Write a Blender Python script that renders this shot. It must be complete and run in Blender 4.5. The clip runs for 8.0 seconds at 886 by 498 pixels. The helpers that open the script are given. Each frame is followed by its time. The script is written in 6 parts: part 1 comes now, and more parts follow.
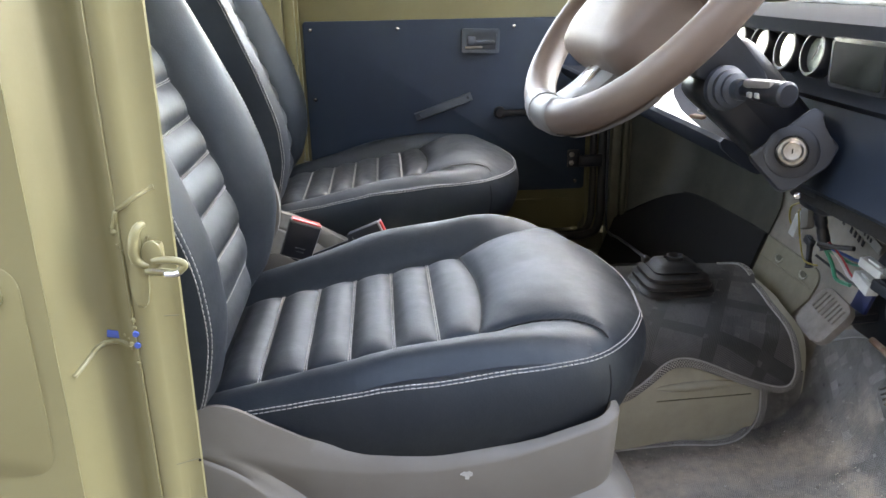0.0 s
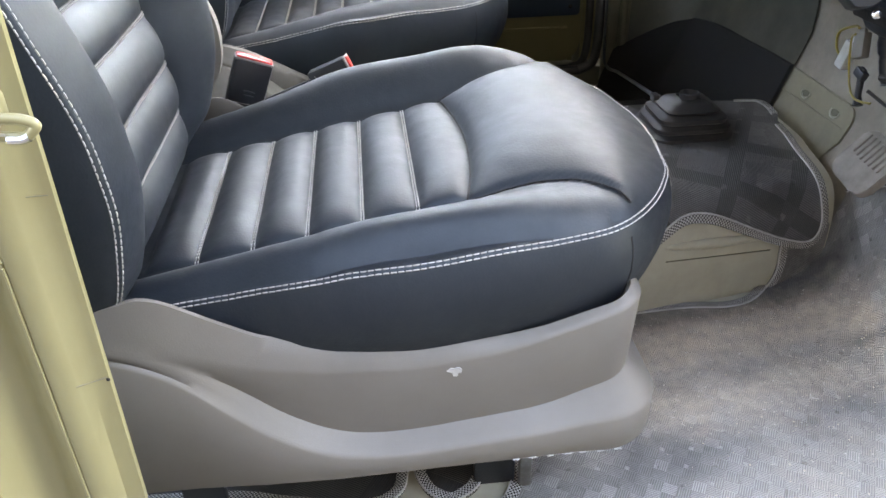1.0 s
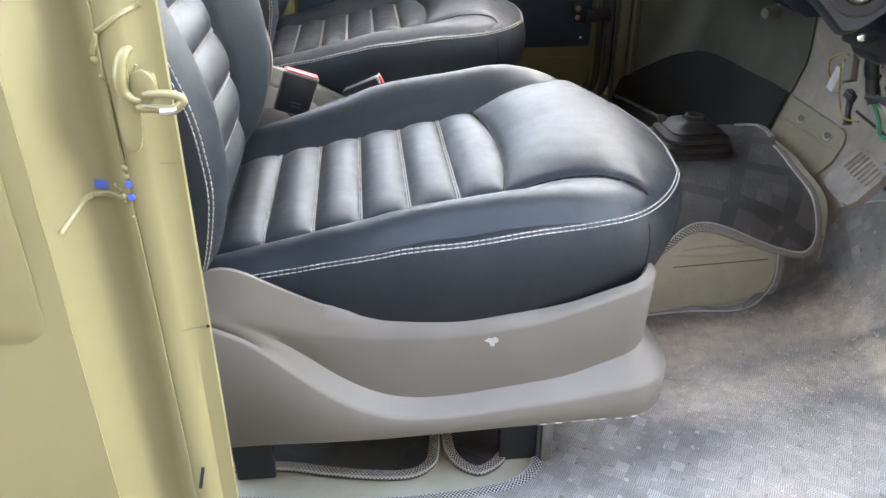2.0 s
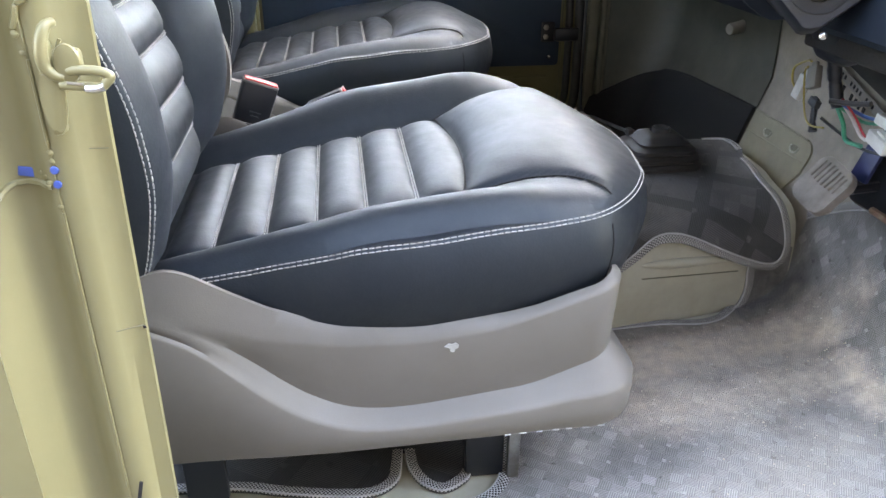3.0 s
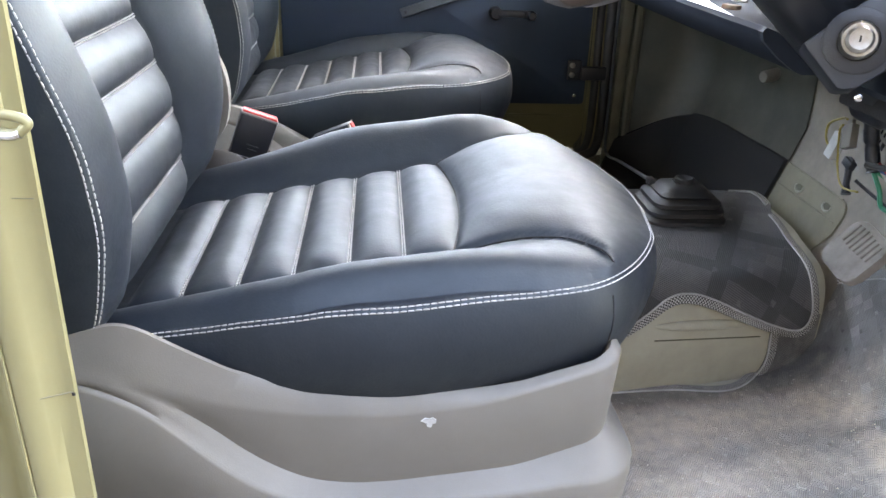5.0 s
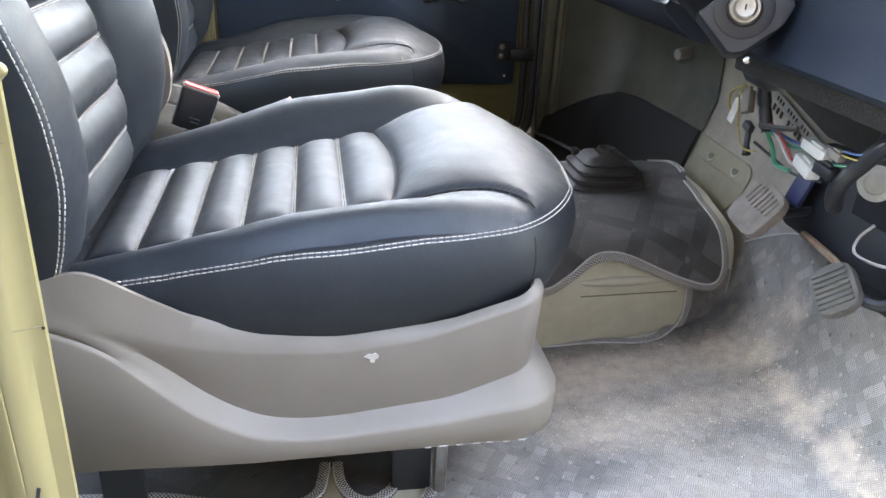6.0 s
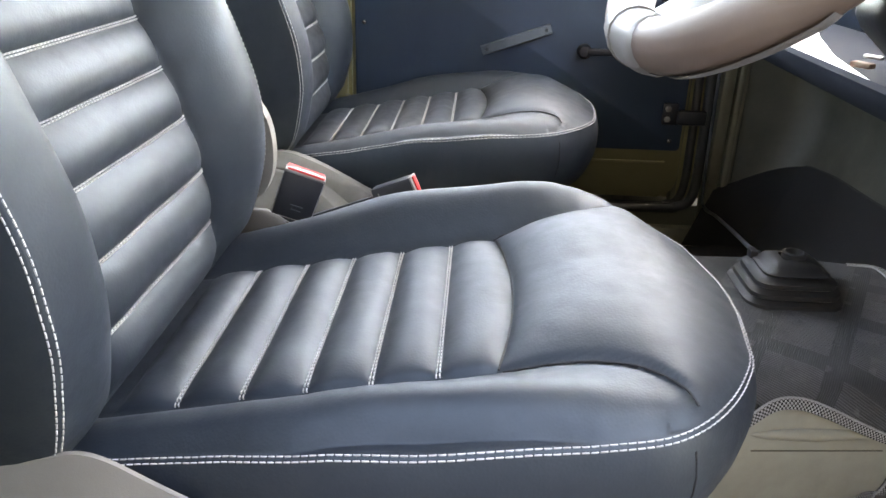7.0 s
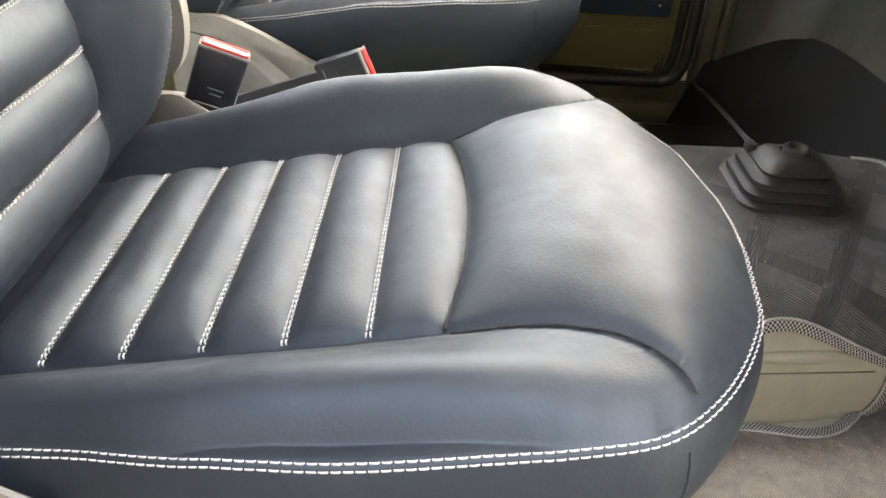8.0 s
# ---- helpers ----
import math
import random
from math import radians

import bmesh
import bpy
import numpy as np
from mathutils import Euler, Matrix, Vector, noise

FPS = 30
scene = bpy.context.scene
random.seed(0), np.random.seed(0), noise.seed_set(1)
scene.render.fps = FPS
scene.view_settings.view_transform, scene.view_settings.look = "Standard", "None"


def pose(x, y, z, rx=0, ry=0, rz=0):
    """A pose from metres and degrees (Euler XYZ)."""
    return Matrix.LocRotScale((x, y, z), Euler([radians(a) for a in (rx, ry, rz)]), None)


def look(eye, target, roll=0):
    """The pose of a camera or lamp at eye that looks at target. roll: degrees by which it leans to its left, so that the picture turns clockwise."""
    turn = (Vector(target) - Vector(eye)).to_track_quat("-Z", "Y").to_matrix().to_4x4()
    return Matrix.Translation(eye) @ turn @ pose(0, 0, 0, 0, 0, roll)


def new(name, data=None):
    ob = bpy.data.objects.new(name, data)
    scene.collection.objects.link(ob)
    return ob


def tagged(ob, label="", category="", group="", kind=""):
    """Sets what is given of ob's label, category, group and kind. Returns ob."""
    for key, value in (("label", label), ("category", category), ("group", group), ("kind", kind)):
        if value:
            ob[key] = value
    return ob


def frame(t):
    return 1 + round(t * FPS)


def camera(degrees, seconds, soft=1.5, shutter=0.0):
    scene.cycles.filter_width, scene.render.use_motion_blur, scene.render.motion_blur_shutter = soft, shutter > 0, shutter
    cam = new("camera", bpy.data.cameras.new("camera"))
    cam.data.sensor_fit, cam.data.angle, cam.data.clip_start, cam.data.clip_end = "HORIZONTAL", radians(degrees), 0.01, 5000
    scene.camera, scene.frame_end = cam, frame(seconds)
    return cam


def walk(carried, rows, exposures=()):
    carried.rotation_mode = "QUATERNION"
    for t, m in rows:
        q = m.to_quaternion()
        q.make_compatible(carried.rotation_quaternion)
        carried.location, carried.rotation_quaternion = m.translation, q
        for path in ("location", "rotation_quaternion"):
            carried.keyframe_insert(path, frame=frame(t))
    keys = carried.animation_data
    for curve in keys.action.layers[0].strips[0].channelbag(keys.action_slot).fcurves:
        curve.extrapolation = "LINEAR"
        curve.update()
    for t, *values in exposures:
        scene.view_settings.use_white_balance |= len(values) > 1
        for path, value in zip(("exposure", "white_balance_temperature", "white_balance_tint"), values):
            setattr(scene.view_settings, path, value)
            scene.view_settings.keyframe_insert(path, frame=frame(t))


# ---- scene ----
cam = camera(59.8, 8.0)
PATH = [
    (0, (-0.049, 0.06, 0.772), (0.088, 1.943, 0.111), -1.0),
    (0.3, (-0.063, 0.151, 0.768), (0.088, 2.02, 0.073), -1.6),
    (0.5, (-0.069, 0.198, 0.752), (0.101, 2.055, 0.03), -1.4),
    (0.7, (-0.057, 0.226, 0.739), (0.126, 2.032, -0.1), -1.5),
    (1, (-0.034, 0.244, 0.713), (0.129, 1.945, -0.326), -1.4),
    (1.5, (-0.066, 0.183, 0.725), (0.075, 1.875, -0.332), -0.5),
    (1.7, (-0.091, 0.149, 0.724), (0.059, 1.858, -0.304), -0.5),
    (2.8, (-0.084, 0.128, 0.689), (0.154, 1.921, -0.165), 0.3),
    (3, (-0.07, 0.147, 0.678), (0.169, 1.922, -0.211), 0.2),
    (3.5, (-0.05, 0.2, 0.666), (0.176, 1.966, -0.246), 0.9),
    (4, (-0.043, 0.215, 0.677), (0.14, 1.995, -0.216), 1.8),
    (4.2, (-0.035, 0.224, 0.677), (0.152, 2.014, -0.195), 3.0),
    (5.3, (-0.016, 0.213, 0.682), (0.147, 2.026, -0.148), 1.8),
    (5.5, (-0.015, 0.183, 0.677), (0.189, 1.992, -0.151), 2.6),
    (6, (-0.023, 0.138, 0.671), (0.296, 1.923, -0.173), 2.7),
    (6.5, (-0.008, 0.224, 0.678), (0.245, 2.019, -0.166), 1.6),
    (6.7, (0.015, 0.304, 0.681), (0.083, 2.128, -0.137), 0.1),
    (7, (0.029, 0.376, 0.698), (-0.042, 2.209, -0.097), 1.6),
    (7.4, (0.034, 0.443, 0.697), (-0.072, 2.277, -0.095), 3.0),
    (7.5, (0.041, 0.459, 0.699), (-0.073, 2.281, -0.119), 3.1),
    (7.7, (0.04, 0.486, 0.687), (-0.058, 2.241, -0.268), 3.0),
    (8, (0.049, 0.533, 0.678), (0.063, 2.193, -0.437), 3.5),
]
walk(cam, [(t, look(eye, target, roll)) for t, eye, target, roll in PATH],
     [(0.0, 4.89, 9750, 17), (0.5, 4.99, 9350, 17), (1.0, 5.27, 9700, 17), (1.5, 5.44, 10200, 17), (3.0, 5.33, 9350, 17), (3.6, 5.37, 9000, 17), (4.0, 5.50, 8950, 17), (5.5, 5.54, 9550, 17),
      (6.0, 5.54, 9650, 17), (6.5, 5.61, 9750, 17), (7.0, 5.52, 9800, 17), (7.5, 5.38, 9850, 17), (8.0, 5.80, 12500, 17)])

# ---- world and light ----
world = bpy.data.worlds.new("world")
scene.world = world
world.use_nodes = True
wt = world.node_tree
sky = wt.nodes.new("ShaderNodeTexSky")
sky.sky_type = "NISHITA"
sky.sun_disc = False
sky.sun_elevation, sky.sun_rotation = radians(56), radians(38)
sky.air_density, sky.dust_density = 1.0, 0.6
wt.links.new(sky.outputs["Color"], wt.nodes["Background"].inputs["Color"])
wt.nodes["Background"].inputs["Strength"].default_value = 0.15
sun_data = bpy.data.lights.new("sun", "SUN")
sun_data.energy, sun_data.angle, sun_data.color = 0.3, radians(90), (0.72, 0.86, 1.0)
sun = new("sun", sun_data)
sun.matrix_world = look((3.45, 4.41, 8.29), (0.0, 0.0, 0.0))


# ---- material helpers ----
def material(name, build):
    m = bpy.data.materials.new(name)
    m.use_nodes = True
    t = m.node_tree
    build(t, t.nodes["Principled BSDF"])
    return m


def node(t, kind, **values):
    n = t.nodes.new(kind)
    for key, v in values.items():
        n.inputs[key].default_value = v
    return n


def coords(t, scale=(1, 1, 1), rot=(0, 0, 0), source="Object"):
    c = t.nodes.new("ShaderNodeTexCoord")
    mp = t.nodes.new("ShaderNodeMapping")
    mp.inputs["Scale"].default_value, mp.inputs["Rotation"].default_value = scale, rot
    t.links.new(c.outputs[source], mp.inputs["Vector"])
    return mp.outputs["Vector"]


def noise_of(t, vec, scale, detail=4.0, rough=0.55):
    n = node(t, "ShaderNodeTexNoise", Scale=scale, Detail=detail, Roughness=rough)
    t.links.new(vec, n.inputs["Vector"])
    return n.outputs["Fac"]


def ramp(t, fac, a, b):
    r = t.nodes.new("ShaderNodeMapRange")
    r.inputs["From Min"].default_value, r.inputs["From Max"].default_value = a, b
    t.links.new(fac, r.inputs["Value"])
    return r.outputs["Result"]


def mix(t, fac, a, b):
    m = t.nodes.new("ShaderNodeMix")
    m.data_type = "RGBA"
    if isinstance(fac, float):
        m.inputs["Factor"].default_value = fac
    else:
        t.links.new(fac, m.inputs["Factor"])
    for key, v in (("A", a), ("B", b)):
        socket = [i for i in m.inputs if i.name == key and i.type == "RGBA"][0]
        if isinstance(v, tuple):
            socket.default_value = (*v, 1)
        else:
            t.links.new(v, socket)
    return [o for o in m.outputs if o.type == "RGBA"][0]


def calc(t, op, a, b=0.0):
    m = t.nodes.new("ShaderNodeMath")
    m.operation = op
    for i, v in enumerate((a, b)):
        if isinstance(v, (int, float)):
            m.inputs[i].default_value = v
        else:
            t.links.new(v, m.inputs[i])
    return m.outputs[0]


def bump(t, p, height, strength, distance):
    b = node(t, "ShaderNodeBump", Strength=strength, Distance=distance)
    t.links.new(height, b.inputs["Height"])
    t.links.new(b.outputs["Normal"], p.inputs["Normal"])


def surface(name, color, rough, other=None, metal=0.0, big=6.0, fine=250.0, relief=0.25, depth=0.0006, spread=0.08, spec=0.5):
    """Paint, plastic or rubber: a base colour with large stains and fine grain, uneven gloss and fine relief."""
    other = other or tuple(c * 0.7 for c in color)

    def build(t, p):
        v = coords(t)
        stain = noise_of(t, v, big, 6, 0.65)
        grain = noise_of(t, v, fine, 3, 0.6)
        t.links.new(mix(t, ramp(t, stain, 0.35, 0.7), color, other), p.inputs["Base Color"])
        t.links.new(calc(t, "ADD", calc(t, "MULTIPLY", ramp(t, stain, 0.3, 0.7), spread), rough - spread / 2), p.inputs["Roughness"])
        p.inputs["Metallic"].default_value = metal
        p.inputs["Specular IOR Level"].default_value = spec
        bump(t, p, grain, relief, depth)
    return material(name, build)


def leather_build(t, p):
    v = coords(t)
    cells = node(t, "ShaderNodeTexVoronoi", Scale=420.0)
    t.links.new(v, cells.inputs["Vector"])
    dust = noise_of(t, v, 9.0, 7, 0.7)
    scuff = noise_of(t, v, 48.0, 6, 0.7)
    c = mix(t, ramp(t, dust, 0.5, 0.85), (0.0036, 0.0060, 0.0105), (0.0100, 0.0125, 0.0165))
    t.links.new(c, p.inputs["Base Color"])
    t.links.new(calc(t, "ADD", 0.505, calc(t, "MULTIPLY", ramp(t, scuff, 0.3, 0.75), 0.14)), p.inputs["Roughness"])
    p.inputs["Specular IOR Level"].default_value = 0.50
    p.inputs["Specular Tint"].default_value = (0.82, 0.94, 1.0, 1)
    soft = noise_of(t, v, 34.0, 3, 0.5)
    h = calc(t, "ADD", calc(t, "MULTIPLY", cells.outputs["Distance"], 0.25), calc(t, "MULTIPLY", soft, 1.2))
    bump(t, p, h, 0.28, 0.0012)


def near_line(t, x, y, a, b):
    """Distance in the plan from the stretch between two points."""
    ux, uy = b[0] - a[0], b[1] - a[1]
    ll = ux * ux + uy * uy
    px, py = calc(t, "SUBTRACT", x, a[0]), calc(t, "SUBTRACT", y, a[1])
    f = calc(t, "DIVIDE", calc(t, "ADD", calc(t, "MULTIPLY", px, ux), calc(t, "MULTIPLY", py, uy)), ll)
    f = calc(t, "MINIMUM", calc(t, "MAXIMUM", f, 0.0), 1.0)
    dx, dy = calc(t, "SUBTRACT", px, calc(t, "MULTIPLY", f, ux)), calc(t, "SUBTRACT", py, calc(t, "MULTIPLY", f, uy))
    return calc(t, "SQRT", calc(t, "ADD", calc(t, "MULTIPLY", dx, dx), calc(t, "MULTIPLY", dy, dy)))


def weave(clean, worn, earthy):
    """Ribbed rubber in a basket weave with small square studs; brown earth trodden into it."""
    def build(t, p):
        v = coords(t, (1.0, 1.0, 1.0), (0, 0, radians(32)), "UV")
        sep = t.nodes.new("ShaderNodeSeparateXYZ")
        t.links.new(v, sep.inputs[0])
        so = t.nodes.new("ShaderNodeSeparateXYZ")
        t.links.new(coords(t), so.inputs[0])
        X, Y = sep.outputs["X"], sep.outputs["Y"]
        cell = 0.0165 if earthy else 0.027
        fx, fy = calc(t, "FRACT", calc(t, "DIVIDE", X, cell)), calc(t, "FRACT", calc(t, "DIVIDE", Y, cell))
        ix, iy = calc(t, "FLOOR", calc(t, "DIVIDE", X, cell)), calc(t, "FLOOR", calc(t, "DIVIDE", Y, cell))
        bands = calc(t, "MAXIMUM", calc(t, "LESS_THAN", calc(t, "FLOORED_MODULO", ix, 4.0), 0.5), calc(t, "LESS_THAN", calc(t, "FLOORED_MODULO", iy, 4.0), 0.5))
        turned = calc(t, "FLOORED_MODULO", calc(t, "ADD", ix, iy), 2.0) if earthy else bands
        ridge = []
        for f in (fx, fy):
            s = calc(t, "SINE", calc(t, "MULTIPLY", f, 2 * math.pi * (6 if earthy else 9)))
            ridge.append(calc(t, "ADD", calc(t, "MULTIPLY", s, 0.5), 0.5))
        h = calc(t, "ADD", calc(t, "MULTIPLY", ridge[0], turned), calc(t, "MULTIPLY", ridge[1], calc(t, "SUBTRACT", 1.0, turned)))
        # one row of square studs beside each band
        stud = calc(t, "MULTIPLY", calc(t, "MULTIPLY", calc(t, "LESS_THAN", fx, 0.36), calc(t, "LESS_THAN", fy, 0.36)),
                    calc(t, "LESS_THAN", calc(t, "FLOORED_MODULO", calc(t, "ADD", ix, calc(t, "MULTIPLY", iy, 2.0)), 4.0), 0.5))
        wn = t.nodes.new("ShaderNodeTexWhiteNoise")
        wn.noise_dimensions = "2D"
        cv = t.nodes.new("ShaderNodeCombineXYZ")
        t.links.new(ix, cv.inputs[0])
        t.links.new(iy, cv.inputs[1])
        t.links.new(cv.outputs[0], wn.inputs["Vector"])
        o = coords(t)
        big = noise_of(t, o, 5.5, 7, 0.68)
        mid = noise_of(t, o, 38.0, 5, 0.7)
        settled = ramp(t, big, 0.3, 0.75)
        if earthy:
            settled = calc(t, "MULTIPLY", settled, calc(t, "ADD", 0.70, calc(t, "MULTIPLY", ramp(t, so.outputs["X"], 0.74, 0.58), 0.30)))
        grey = mix(t, settled, clean, worn)
        # some blocks hold more dust than their neighbours
        grey = mix(t, calc(t, "MULTIPLY", ramp(t, wn.outputs["Value"], 0.80, 1.0), 0.30), grey, tuple(1.3 * c for c in worn))
        # grooves between the ridges are drawn darker
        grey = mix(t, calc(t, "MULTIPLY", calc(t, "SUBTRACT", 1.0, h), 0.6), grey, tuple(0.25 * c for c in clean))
        grey = mix(t, calc(t, "MULTIPLY", bands, 0.16 if earthy else 0.55), grey, tuple(0.5 * c for c in clean))
        studs = mix(t, ramp(t, mid, 0.40, 0.6), tuple(0.35 * c for c in clean), tuple(0.85 * c for c in worn))
        grey = mix(t, calc(t, "MULTIPLY", stud, 0.6), grey, studs)
        rough = calc(t, "ADD", 0.62, calc(t, "MULTIPLY", big, 0.2))
        if earthy:
            x, y = so.outputs["X"], so.outputs["Y"]
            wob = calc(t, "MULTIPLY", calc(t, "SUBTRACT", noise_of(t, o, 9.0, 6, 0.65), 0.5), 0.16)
            # darker band along the tunnel's foot
            foot_dist = calc(t, "ADD", near_line(t, x, y, (0.36, 1.195), (0.68, 1.235)), calc(t, "MULTIPLY", wob, 0.45))
            grey = mix(t, calc(t, "MULTIPLY", ramp(t, foot_dist, 0.044, 0.026), 0.65), grey, tuple(0.25 * c for c in clean))
            zone = None
            for a, b, w, k in (((0.33, 1.105), (0.64, 1.150), 0.100, 1.0), ((0.640, 1.175), (0.69, 1.10), 0.05, 0.95), ((0.67, 1.06), (0.66, 0.72), 0.032, 0.9),
                               ((0.36, 1.00), (0.62, 1.03), 0.09, 0.75), ((0.40, 0.78), (0.56, 0.90), 0.13, 0.4)):
                d = calc(t, "ADD", near_line(t, x, y, a, b), wob)
                z = calc(t, "MULTIPLY", ramp(t, d, w, w * 0.15), k)
                zone = z if zone is None else calc(t, "MAXIMUM", zone, z)
            dust = calc(t, "MULTIPLY", zone, calc(t, "ADD", 0.4, calc(t, "MULTIPLY", ramp(t, mid, 0.3, 0.62), 0.6)))
            dust = calc(t, "MULTIPLY", dust, calc(t, "SUBTRACT", 1.0, calc(t, "MULTIPLY", calc(t, "SUBTRACT", 1.0, h), 0.35)))
            dust = calc(t, "MULTIPLY", dust, earthy)
            grey = mix(t, dust, grey, (0.53, 0.44, 0.355))
            crumbs = noise_of(t, o, 170.0, 2, 0.5)
            grey = mix(t, calc(t, "MULTIPLY", ramp(t, crumbs, 0.66, 0.74), ramp(t, zone, 0.1, 0.5)), grey, (0.5, 0.46, 0.40))
            rough = calc(t, "ADD", rough, calc(t, "MULTIPLY", dust, 0.3))
        t.links.new(grey, p.inputs["Base Color"])
        t.links.new(rough, p.inputs["Roughness"])
        bump(t, p, calc(t, "ADD", calc(t, "ADD", h, calc(t, "MULTIPLY", stud, 0.8)), calc(t, "MULTIPLY", mid, 0.5)), 0.55, 0.0016)
    return build


def binding_build(t, p):
    v = coords(t, source="UV")
    ch = node(t, "ShaderNodeTexChecker", Scale=400.0)
    t.links.new(v, ch.inputs["Vector"])
    dirt = noise_of(t, coords(t), 18.0, 5, 0.7)
    c = mix(t, ch.outputs["Fac"], (0.010, 0.0105, 0.011), (0.40, 0.395, 0.385))
    t.links.new(mix(t, calc(t, "MULTIPLY", ramp(t, dirt, 0.45, 0.85), 0.8), c, (0.105, 0.098, 0.085)), p.inputs["Base Color"])
    p.inputs["Roughness"].default_value = 0.8
    bump(t, p, ch.outputs["Fac"], 0.4, 0.001)


def glass_build(t, p):
    p.inputs["Base Color"].default_value = (0.95, 0.97, 0.96, 1)
    p.inputs["Transmission Weight"].default_value = 1.0
    p.inputs["Roughness"].default_value = 0.02
    p.inputs["IOR"].default_value = 1.45


LEATHER = material("black_leatherette", leather_build)
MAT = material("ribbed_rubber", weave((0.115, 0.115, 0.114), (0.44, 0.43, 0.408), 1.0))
# the tunnel mat's weave, darkened for the shade under the seat
SMAT = material("shaded_ribbed_rubber", weave((0.022, 0.023, 0.025), (0.060, 0.060, 0.062), 0.0))
TMAT = material("dark_ribbed_rubber", weave((0.036, 0.037, 0.040), (0.16, 0.162, 0.166), 0.0))
BINDING = material("woven_binding", binding_build)
GLASS = material("clear_glass", glass_build)
THREAD = surface("white_thread", (0.37, 0.36, 0.345), 0.8, (0.27, 0.26, 0.25), big=60.0)
PIPING = surface("pale_piping", (0.38, 0.38, 0.375), 0.7, (0.24, 0.24, 0.235), big=30.0)
PLASTIC = surface("grey_brown_plastic", (0.104, 0.095, 0.085), 0.56, (0.089, 0.081, 0.072), fine=700.0, relief=0.35, depth=0.0004, spec=0.4)
BEIGE = surface("dusty_beige_plastic", (0.17, 0.16, 0.142), 0.65, (0.125, 0.117, 0.102), big=14.0)
PAINT = surface("khaki_paint", (0.170, 0.152, 0.077), 0.42, (0.149, 0.133, 0.066), big=5.0, fine=160.0, relief=0.15)
SHADE = surface("shaded_olive_sheet", (0.060, 0.060, 0.046), 0.6, (0.036, 0.037, 0.030), big=9.0, fine=120.0)
# the khaki paint again, darkened for the shade inside the cab
OLIVE = surface("shaded_inner_paint", (0.115, 0.108, 0.074), 0.5, (0.080, 0.075, 0.052), big=9.0, fine=120.0)
DUSTY = surface("dusty_olive_sheet", (0.265, 0.235, 0.195), 0.75, (0.16, 0.14, 0.115), big=11.0, fine=90.0, relief=0.4)
BARE = surface("bare_olive_sheet", (0.36, 0.35, 0.285), 0.5, (0.285, 0.275, 0.218), big=12.0, fine=110.0)
VINYL = surface("navy_black_vinyl", (0.0165, 0.030, 0.051), 0.5, (0.0215, 0.037, 0.059), big=7.0, fine=600.0, relief=0.5, depth=0.0006, spec=0.35)
BLACK = surface("black_plastic", (0.0060, 0.0080, 0.0125), 0.44, (0.010, 0.0125, 0.017), big=9.0, fine=500.0, relief=0.4)
DASH = surface("dash_black", (0.0085, 0.0150, 0.0265), 0.6, (0.012, 0.0195, 0.032), big=8.0, fine=420.0, relief=0.45, spec=0.3)
DASHTOP = surface("dull_dash_top", (0.013, 0.0165, 0.024), 0.8, (0.019, 0.023, 0.031), big=8.0, fine=420.0, relief=0.5, spec=0.05)
RUBBER = surface("black_rubber", (0.015, 0.0155, 0.017), 0.55, (0.030, 0.030, 0.031), big=16.0, fine=200.0, relief=0.4)
CARPET = surface("black_felt", (0.0045, 0.0045, 0.0055), 0.9, (0.008, 0.008, 0.009), big=14.0, fine=380.0, relief=0.8, depth=0.002)
WHEEL = surface("taupe_wheel_plastic", (0.128, 0.090, 0.073), 0.52, (0.112, 0.079, 0.064), big=12.0, fine=600.0, relief=0.3, depth=0.0004)
SILVER = surface("satin_grey_trim", (0.175, 0.165, 0.158), 0.45, (0.15, 0.142, 0.136), fine=500.0, big=10.0)
CHROME = surface("worn_chrome", (0.55, 0.55, 0.55), 0.22, (0.4, 0.4, 0.39), metal=1.0, big=40.0)
STEEL = surface("dull_steel", (0.40, 0.39, 0.37), 0.4, (0.25, 0.23, 0.20), metal=1.0, big=40.0)
GREYMETAL = surface("grey_column_metal", (0.036, 0.044, 0.056), 0.45, (0.023, 0.029, 0.037), big=18.0)
STRAP = surface("grey_vinyl_strap", (0.075, 0.092, 0.112), 0.5, (0.055, 0.068, 0.084), big=20.0)
CASTING = surface("dark_cast_housing", (0.015, 0.019, 0.026), 0.42, (0.022, 0.027, 0.035), big=20.0)
RED = surface("red_button", (0.5, 0.022, 0.02), 0.3, (0.42, 0.02, 0.02))
PALEGREEN = surface("dusty_pedal_rubber", (0.215, 0.194, 0.172), 0.8, (0.14, 0.126, 0.112), big=34.0)
PLATE = surface("worn_olive_plate", (0.225, 0.208, 0.150), 0.55, (0.175, 0.160, 0.115), big=14.0, fine=110.0)
PEDAL = surface("grimy_pedal_rubber", (0.085, 0.083, 0.078), 0.75, (0.050, 0.050, 0.048), big=40.0)
# near-black brown for firewall lying in the dash's shade
WALLDARK = surface("dash_shade_brown", (0.026, 0.024, 0.023), 0.85, (0.016, 0.015, 0.0145), big=18.0, fine=200.0, relief=0.6)
NYLON = surface("white_nylon", (0.42, 0.43, 0.415), 0.45, (0.33, 0.33, 0.31), big=40.0)
WHITE = surface("white_glare", (0.86, 0.87, 0.88), 0.5, (0.80, 0.81, 0.82), big=12.0)
RUST = surface("rusty_rod", (0.16, 0.075, 0.05), 0.8, (0.22, 0.19, 0.13), big=60.0)
TAPE = surface("pale_blue_tape", (0.035, 0.085, 0.33), 0.5, (0.03, 0.07, 0.27), big=40.0)
BLUE = surface("blue_tape", (0.006, 0.015, 0.075), 0.5, (0.005, 0.011, 0.055))
